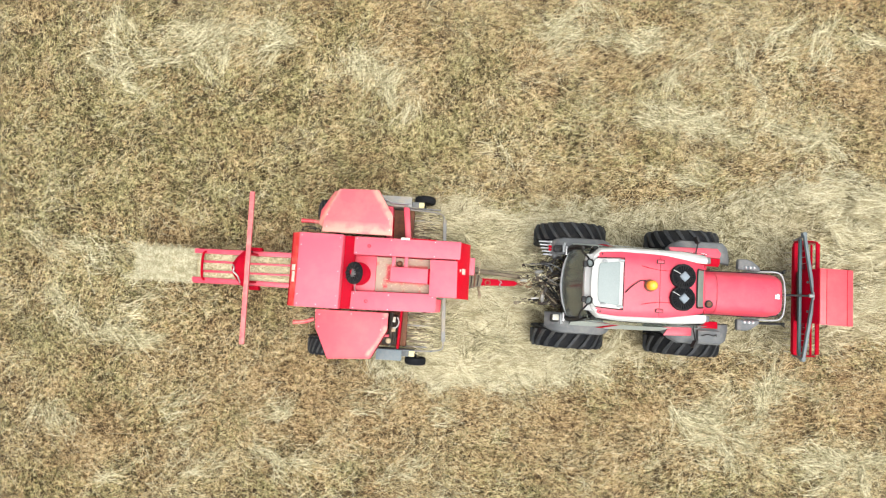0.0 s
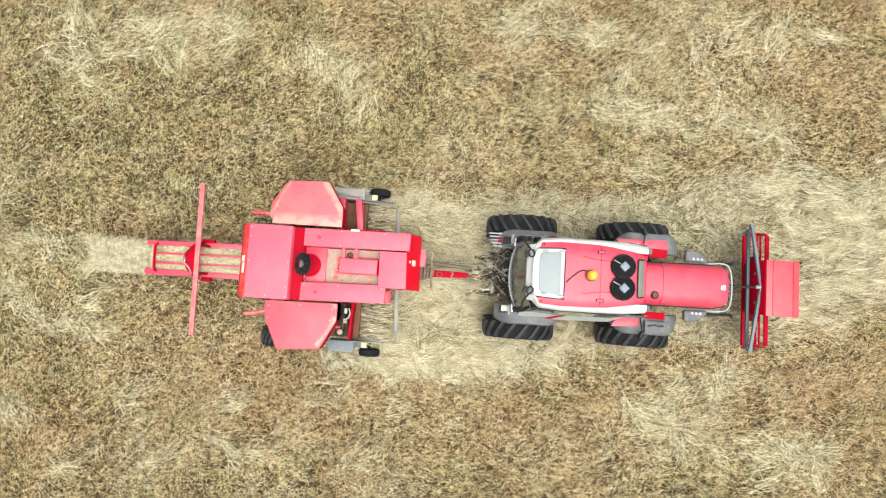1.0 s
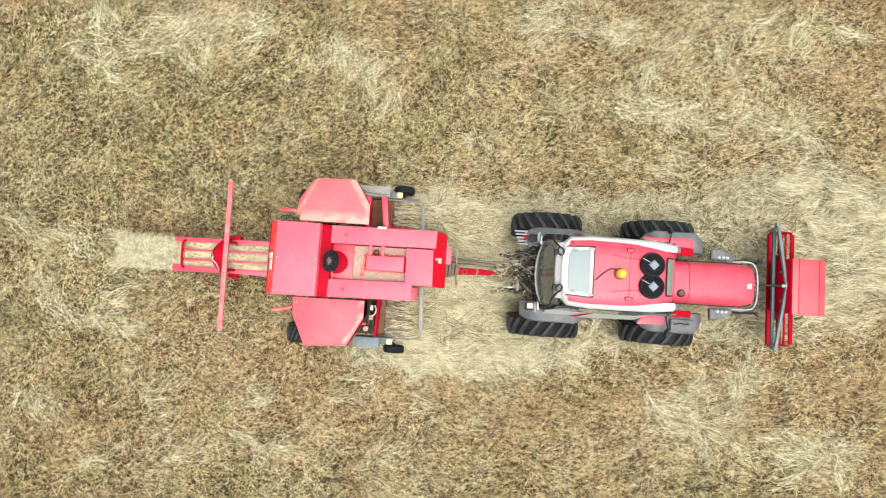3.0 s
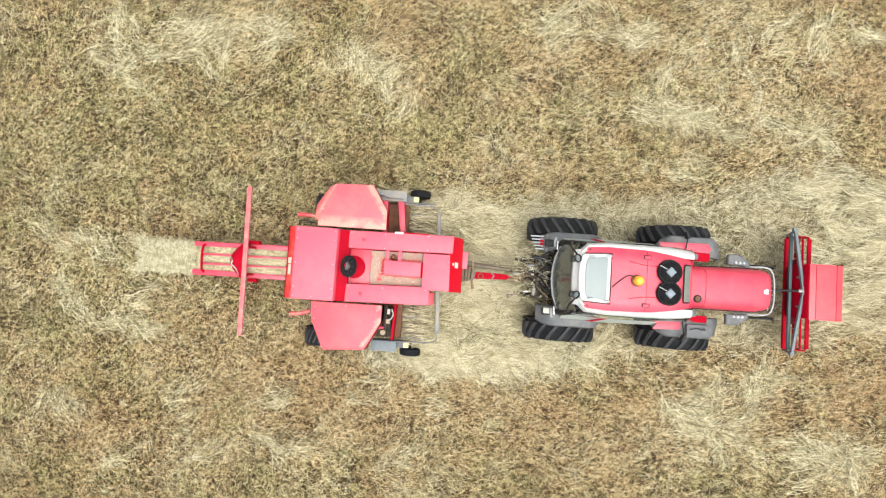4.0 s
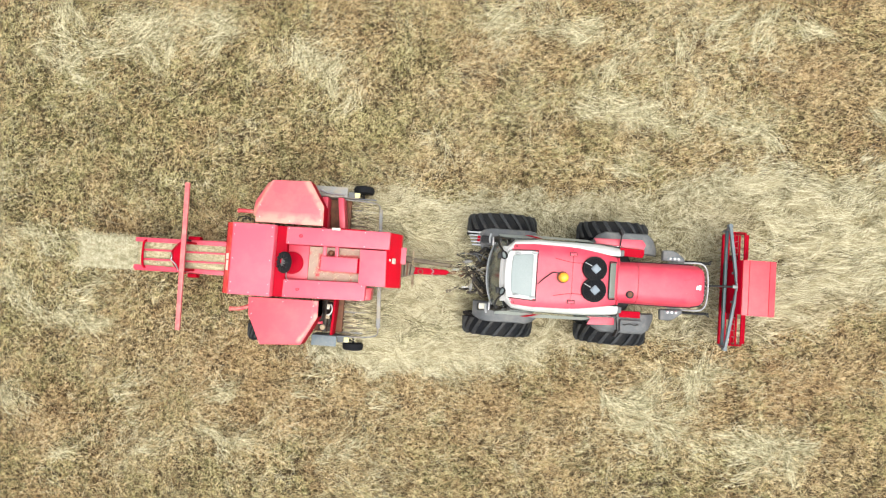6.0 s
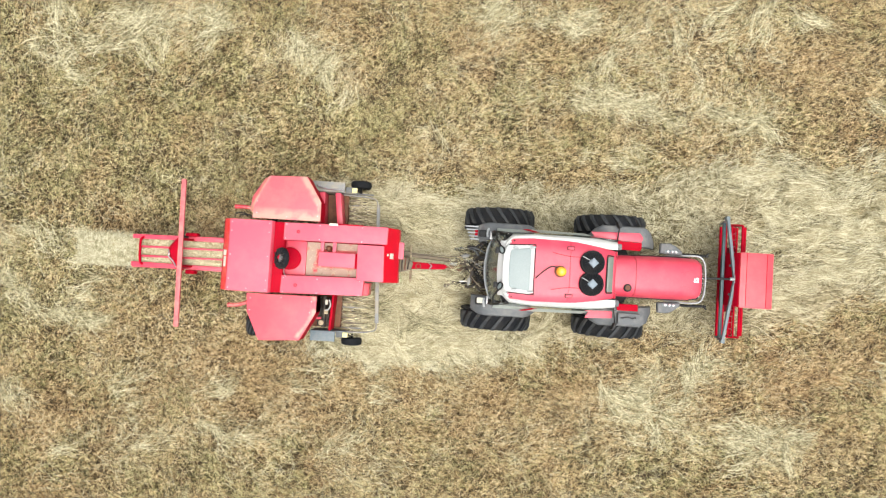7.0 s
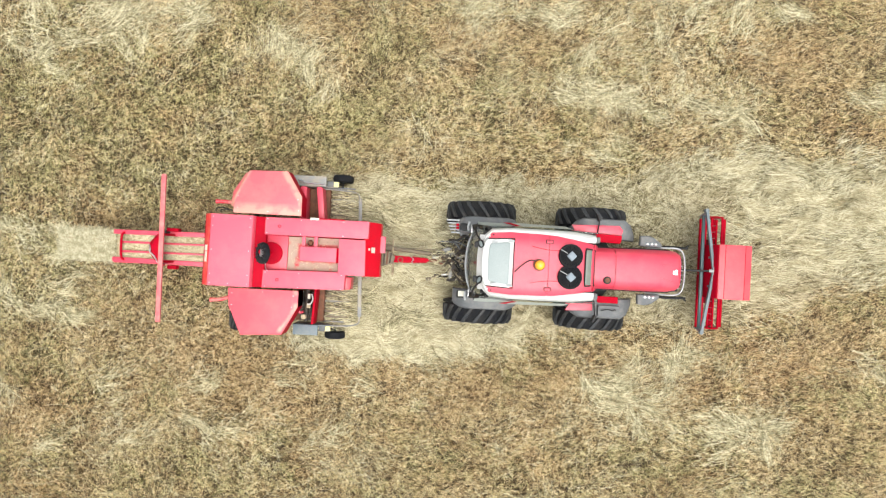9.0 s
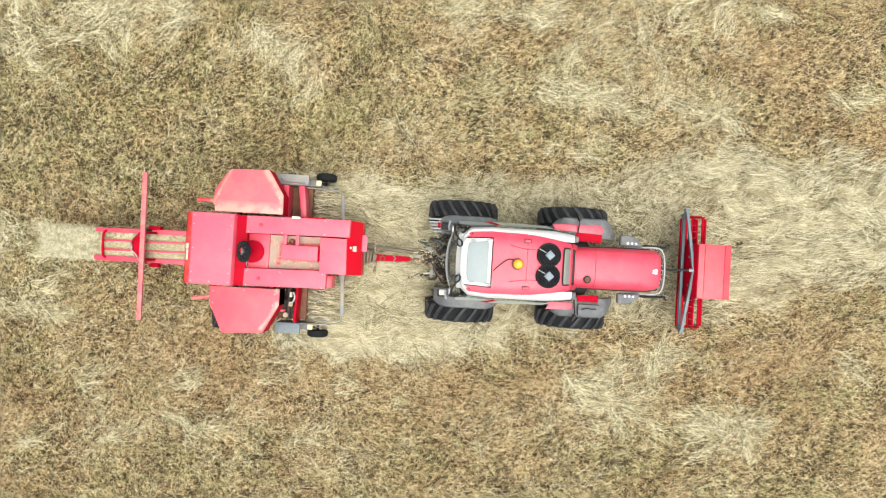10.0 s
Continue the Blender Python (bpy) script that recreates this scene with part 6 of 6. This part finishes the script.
for k in range(26):
    y = -1.22 + k * 0.0905
    bm = bmesh.new()
    panel(bm, [[(-3.24 + 0.27 * math.sin(a) - 0.05 * math.cos(a), y + e, 0.26 + 0.21 * math.cos(a)) for e in (-0.017, 0.017)] for a in np.linspace(-1.3, 1.75, 11)], 0.004)
    part("stripper", bm, GRIME if k % 4 else GALV, drum)
    for a in (20, 95):
        bm = bmesh.new()
        ca, sa = math.cos(radians(a + 17 * (k % 3))), math.sin(radians(a + 17 * (k % 3)))
        rod(bm, (-3.24 + 0.1 * ca, y + 0.045, 0.33 + 0.1 * sa), (-3.24 + 0.27 * ca, y + 0.045, 0.33 + 0.27 * sa), 0.005, 0.003, 6)
        part("tine", bm, STEEL, drum)
# wind guard
bm = bmesh.new()
slab(bm, [(-2.95, 1.0, 0.47), (-2.89, 1.0, 0.47), (-2.78, -1.1, 0.47), (-2.85, -1.1, 0.47)], (0, 0, 0.02), 0.006)
guard = part("wind_guard", bm, GALV, baler, "grey steel wind guard over the pick-up")
bm = bmesh.new()
pipe(bm, [(-3.55, 1.12, 0.62), (-3.2, 1.11, 0.6), (-3.0, 1.09, 0.55), (-2.94, 1.04, 0.5), (-2.92, 0.9, 0.47)], 0.014, 8)
part("guard_rod", bm, GALV, guard)
bm = bmesh.new()
pipe(bm, [(-3.4, -1.27, 0.62), (-3.1, -1.27, 0.6), (-2.9, -1.25, 0.55), (-2.82, -1.2, 0.5), (-2.82, -1.05, 0.485)], 0.014, 8)
part("guard_rod", bm, GALV, guard)
# side plates and gauge wheels
for s, ya, yb, xg in ((1, 1.15, 1.33, -3.29), (-1, -1.27, -1.45, -3.28)):
    bm = bmesh.new()
    y0, y1 = min(ya, yb), max(ya, yb)
    box(bm, -4.07 if s > 0 else -3.93, -3.5, y0, y1, 0.66, 0.7, 0.008)
    box(bm, -4.07 if s > 0 else -3.93, -3.3, ya - 0.006, ya + 0.006, 0.3, 0.68, 0.004)
    plate = part("side_plate", bm, GALV if s > 0 else FRAME_GREY, baler, "grey steel pick-up side plate")
    bm = bmesh.new()
    box(bm, -3.5, -3.3, ya, ya + 0.11 * s, 0.56, 0.62, 0.008)
    box(bm, -3.5, -3.0, ya - 0.012, ya + 0.012, 0.55, 0.6, 0.006)
    part("bracket", bm, GREY, plate)
    bm = bmesh.new()
    box(bm, -3.38, -3.29, ya + 0.015 * s, ya + 0.10 * s, 0.62, 0.635, 0.004)
    part("reflector", bm, YELLOW, plate, "pale yellow reflector plate")
    bm = bmesh.new()
    lathe(bm, [(0.09, -0.06), (0.15, -0.068), (0.18, -0.05), (0.187, 0), (0.18, 0.05), (0.15, 0.068), (0.09, 0.06)], pose(xg, ya + 0.21 * s, 0.19, 90), 28, closed=True)
    gw = part("gauge_wheel", bm, BLACK, baler, "small black rubber gauge wheel")
    bm = bmesh.new()
    lathe(bm, [(0.095, -0.05), (0.095, 0.05), (0.03, 0.06), (0.03, -0.06)], pose(xg, ya + 0.21 * s, 0.19, 90), 20, closed=True)
    rod(bm, (xg, ya, 0.19), (xg, ya + 0.3 * s, 0.19), 0.02)
    part("rim", bm, DARK, gw)
    bm = bmesh.new()
    rod(bm, (xg, ya + 0.1 * s, 0.19), (xg - 0.06, ya + 0.06 * s, 0.6), 0.02)
    part("fork", bm, IRON, gw)
bm = bmesh.new()
pipe(bm, [(-3.95, 1.24, 0.72), (-3.82, 1.2, 0.74), (-3.62, 1.19, 0.73), (-3.55, 1.2, 0.7)], 0.012, 6)
rod(bm, (-3.97, 1.25, 0.72), (-3.91, 1.225, 0.735), 0.02)
part("lift_lever", bm, CHROME, baler)
# drive under the lower shield
bm = bmesh.new()
box(bm, -3.85, -3.6, -1.2, -0.7, 0.5, 0.6, 0.02)
rod(bm, (-3.7, -0.66, 0.75), (-3.7, -1.2, 0.75), 0.04)
lathe(bm, [(0.13, -0.03), (0.13, 0.03), (0.1, 0.03), (0.05, 0.0)], pose(-3.74, -1.0, 0.72, 0, 0), 24)
drive = part("drive_gear", bm, IRON, baler, "oily drive gear and chain")
bm = bmesh.new()
box(bm, -3.68, -3.63, -0.81, -0.72, 0.78, 0.84, 0.015)
part("oil_cup", bm, PLATE, drive)
bm = bmesh.new()
pipe(bm, [(-3.60, -0.72, 0.88), (-3.57, -0.80, 0.9), (-3.60, -0.88, 0.9), (-3.66, -0.9, 0.88)], 0.012, 8)
part("grease_hose", bm, WHITE, drive)
bm = bmesh.new()
lathe(bm, [(0.045, 0), (0.045, 0.05), (0.03, 0.06), (0.012, 0.062)], pose(-3.73, -1.12, 0.78), 16)
part("bearing_cap", bm, DUST, drive)
bm = bmesh.new()
box(bm, -3.69, -3.62, -0.97, -0.89, 0.78, 0.83, 0.015)
part("chain_guide", bm, DUST, drive)
bm = bmesh.new()
pipe(bm, [(-3.75, -0.68, 0.86), (-3.82, -0.76, 0.88), (-3.84, -0.9, 0.86), (-3.8, -1.0, 0.84)], 0.013, 8)
part("hose", bm, CHROME, drive)
bm = bmesh.new()
pipe(bm, [(-3.84, -0.84, 0.9), (-3.83, -1.0, 0.9), (-3.78, -1.04, 0.88), (-3.72, -1.03, 0.88)], 0.022, 8)
part("guard_hoop", bm, RED, drive)
# sticker and strap on the upper edge
bm = bmesh.new()
box(bm, -3.70, -3.56, 0.535, 0.575, 1.155, 1.17, 0.004)
part("sticker", bm, PLATE, beam_a)
bm = bmesh.new()
box(bm, -3.55, -3.14, 0.556, 0.574, 1.13, 1.162, 0.004)
part("latch_bar", bm, RED_DEEP, beam_a)

# drawbar and drive shaft
bm = bmesh.new()
slab(bm, [(-2.6, 0.03, 0.6), (-1.68, 0.01, 0.6), (-1.62, -0.03, 0.6), (-1.68, -0.08, 0.6), (-2.6, -0.12, 0.6)], (0, 0, 0.1), 0.012)
draw = part("drawbar", bm, RED_DEEP, baler, "red box-section drawbar")
bm = bmesh.new()
slab(bm, [(-2.5, 0.12, 0.72), (-2.29, 0.06, 0.72), (-2.22, 0.0, 0.72), (-2.25, -0.12, 0.72), (-2.5, -0.19, 0.72)], (0, 0, 0.035), 0.01)
root = part("root_guard", bm, GRIME, draw, "grimy steel guard over the drawbar root")
for k in range(4):
    bm = bmesh.new()
    rod(bm, (-2.47 + 0.06 * k, 0.13 - 0.02 * k, 0.765), (-2.46 + 0.05 * k, -0.16 + 0.015 * k, 0.765), 0.012, n=8)
    part("guard_rib", bm, (RUST, IRON)[k % 2], root)
bm = bmesh.new()
lathe(bm, [(0.05, 0), (0.05, 0.012), (0.035, 0.012), (0.035, 0)], pose(-2.13, -0.05, 0.701), 16, closed=True)
part("ring", bm, RUST, draw)
bm = bmesh.new()
pipe(bm, [(-1.95, 0.01, 0.71), (-1.90, -0.03, 0.72), (-1.93, -0.07, 0.72), (-1.9, -0.1, 0.7)], 0.008, 6)
part("chain", bm, STEEL, draw)
bm = bmesh.new()
rod(bm, (-1.66, -0.03, 0.63), (-1.5, -0.03, 0.6), 0.03)
lathe(bm, [(0.03, -0.02), (0.065, -0.02), (0.065, 0.02), (0.03, 0.02)], pose(-1.42, -0.03, 0.58), 16, closed=True)
part("tow_eye", bm, RUST, draw)
bm = bmesh.new()
rod(bm, (-1.58, 0.03, 0.68), (-1.46, 0.03, 0.68), 0.028)
rod(bm, (-1.52, 0.03, 0.56), (-1.52, 0.03, 0.68), 0.014)
part("hitch_pin", bm, SILVER, draw)
bm = bmesh.new()
rod(bm, (-2.48, 0.16, 0.60), (-1.62, 0.09, 0.58), 0.036)
rod(bm, (-2.5, 0.16, 0.60), (-2.3, 0.145, 0.595), 0.06)
pto = part("drive_shaft", bm, GRIME, baler, "grimy guarded drive shaft")
bm = bmesh.new()
rod(bm, (-1.62, 0.09, 0.58), (-1.3, 0.06, 0.58), 0.03)
rod(bm, (-1.5, 0.08, 0.58), (-1.42, 0.07, 0.58), 0.06)
part("joint", bm, IRON, pto)
bm = bmesh.new()
rod(bm, (-2.28, 0.31, 0.62), (-2.26, -0.34, 0.62), 0.015)
rod(bm, (-2.27, -0.12, 0.45), (-2.25, -0.3, 0.78), 0.022)
part("parking_stand", bm, DUST, baler)
for k in range(2):
    bm = bmesh.new()
    pipe(bm, [(-2.5, 0.22 - 0.02 * k, 0.7), (-2.2, 0.17 - 0.03 * k, 0.68), (-1.7, 0.16 - 0.05 * k, 0.7), (-1.35, 0.15 - 0.1 * k, 0.95)], 0.006, 6)
    part("hydraulic_hose", bm, GRIME, baler)

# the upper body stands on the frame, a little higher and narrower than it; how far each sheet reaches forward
UPPER = {"rear_hood": 0.105, "hood_skirt": 0.105, "fan_wheel": 0.05, "flywheel_column": 0.06, "shadow_disc": 0.07, "body": 0.06, "side_panel": 0.095, "end_bracket": 0.09, "front_cover": 0.06,
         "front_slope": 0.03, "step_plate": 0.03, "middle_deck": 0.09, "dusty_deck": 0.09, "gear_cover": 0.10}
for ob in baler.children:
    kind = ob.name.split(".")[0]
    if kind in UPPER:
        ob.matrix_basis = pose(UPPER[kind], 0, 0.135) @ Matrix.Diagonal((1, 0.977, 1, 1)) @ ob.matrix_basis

# ---- bale on the chute ----
bale = thing("hay_bale", -7.5, -0.1, "freshly pressed pale hay bale leaving the chute", "hay bale")
bm = bmesh.new()
box(bm, -7.90, -7.02, -0.33, 0.12, 0.515, 0.90, 0.05, seg=3)
bmesh.ops.subdivide_edges(bm, edges=bm.edges, cuts=3, use_grid_fill=True)
for v in bm.verts:
    v.co += 0.014 * Vector((noise.noise(v.co * 9), noise.noise(v.co * 9 + Vector((7, 0, 0))), noise.noise(v.co * 9 + Vector((0, 9, 0)))))
part("pressed_hay", bm, HAY, bale)
n = 9000
sx, sy = rnd.uniform(-7.93, -7.0, n), rnd.uniform(-0.35, 0.14, n)
fringe = 0.012 * np.sin(14 * sx + 0.5) + 0.006 * np.sin(31 * sx)
edge = np.maximum(0, np.abs(sy + 0.105) - 0.195)
ribbons("bale_straw", np.stack([sx, sy, 0.905 + fringe - 2.0 * edge ** 1.5 + rnd.uniform(-0.01, 0.012, n)], 1), 1.57 + rnd.normal(0, 0.8, n), rnd.uniform(0.05, 0.18, n), rnd.normal(0, 1.1, n), rnd.uniform(0.004, 0.007, n),
        (rnd.uniform(-0.005, 0.008, n), rnd.normal(0, 0.006, n)), BALED, "", "", 3, 43, bale)
# loose ends that stand out at the rear corners
for wy, turn in ((0.12, 155), (-0.33, 205)):
    n = 70
    ribbons("loose_wisp", np.stack([rnd.normal(-7.92, 0.06, n), rnd.normal(wy, 0.03, n), rnd.uniform(0.84, 0.91, n)], 1), radians(turn) + rnd.normal(0, 0.35, n), rnd.uniform(0.12, 0.36, n), rnd.normal(0, 0.9, n), rnd.uniform(0.004, 0.007, n),
            (rnd.uniform(-0.01, 0.02, n), rnd.uniform(-0.12, 0.0, n)), FRESH, "", "", 3, 47 + turn, bale)
for y in (-0.22, 0.01):
    bm = bmesh.new()
    pipe(bm, [(-7.915, y, 0.52), (-7.905, y, 0.89), (-7.82, y, 0.918), (-7.5, y + 0.005, 0.916), (-7.1, y, 0.918), (-7.01, y, 0.89), (-7.005, y, 0.52)], 0.004, 5, 8)
    part("twine", bm, DUST, bale)
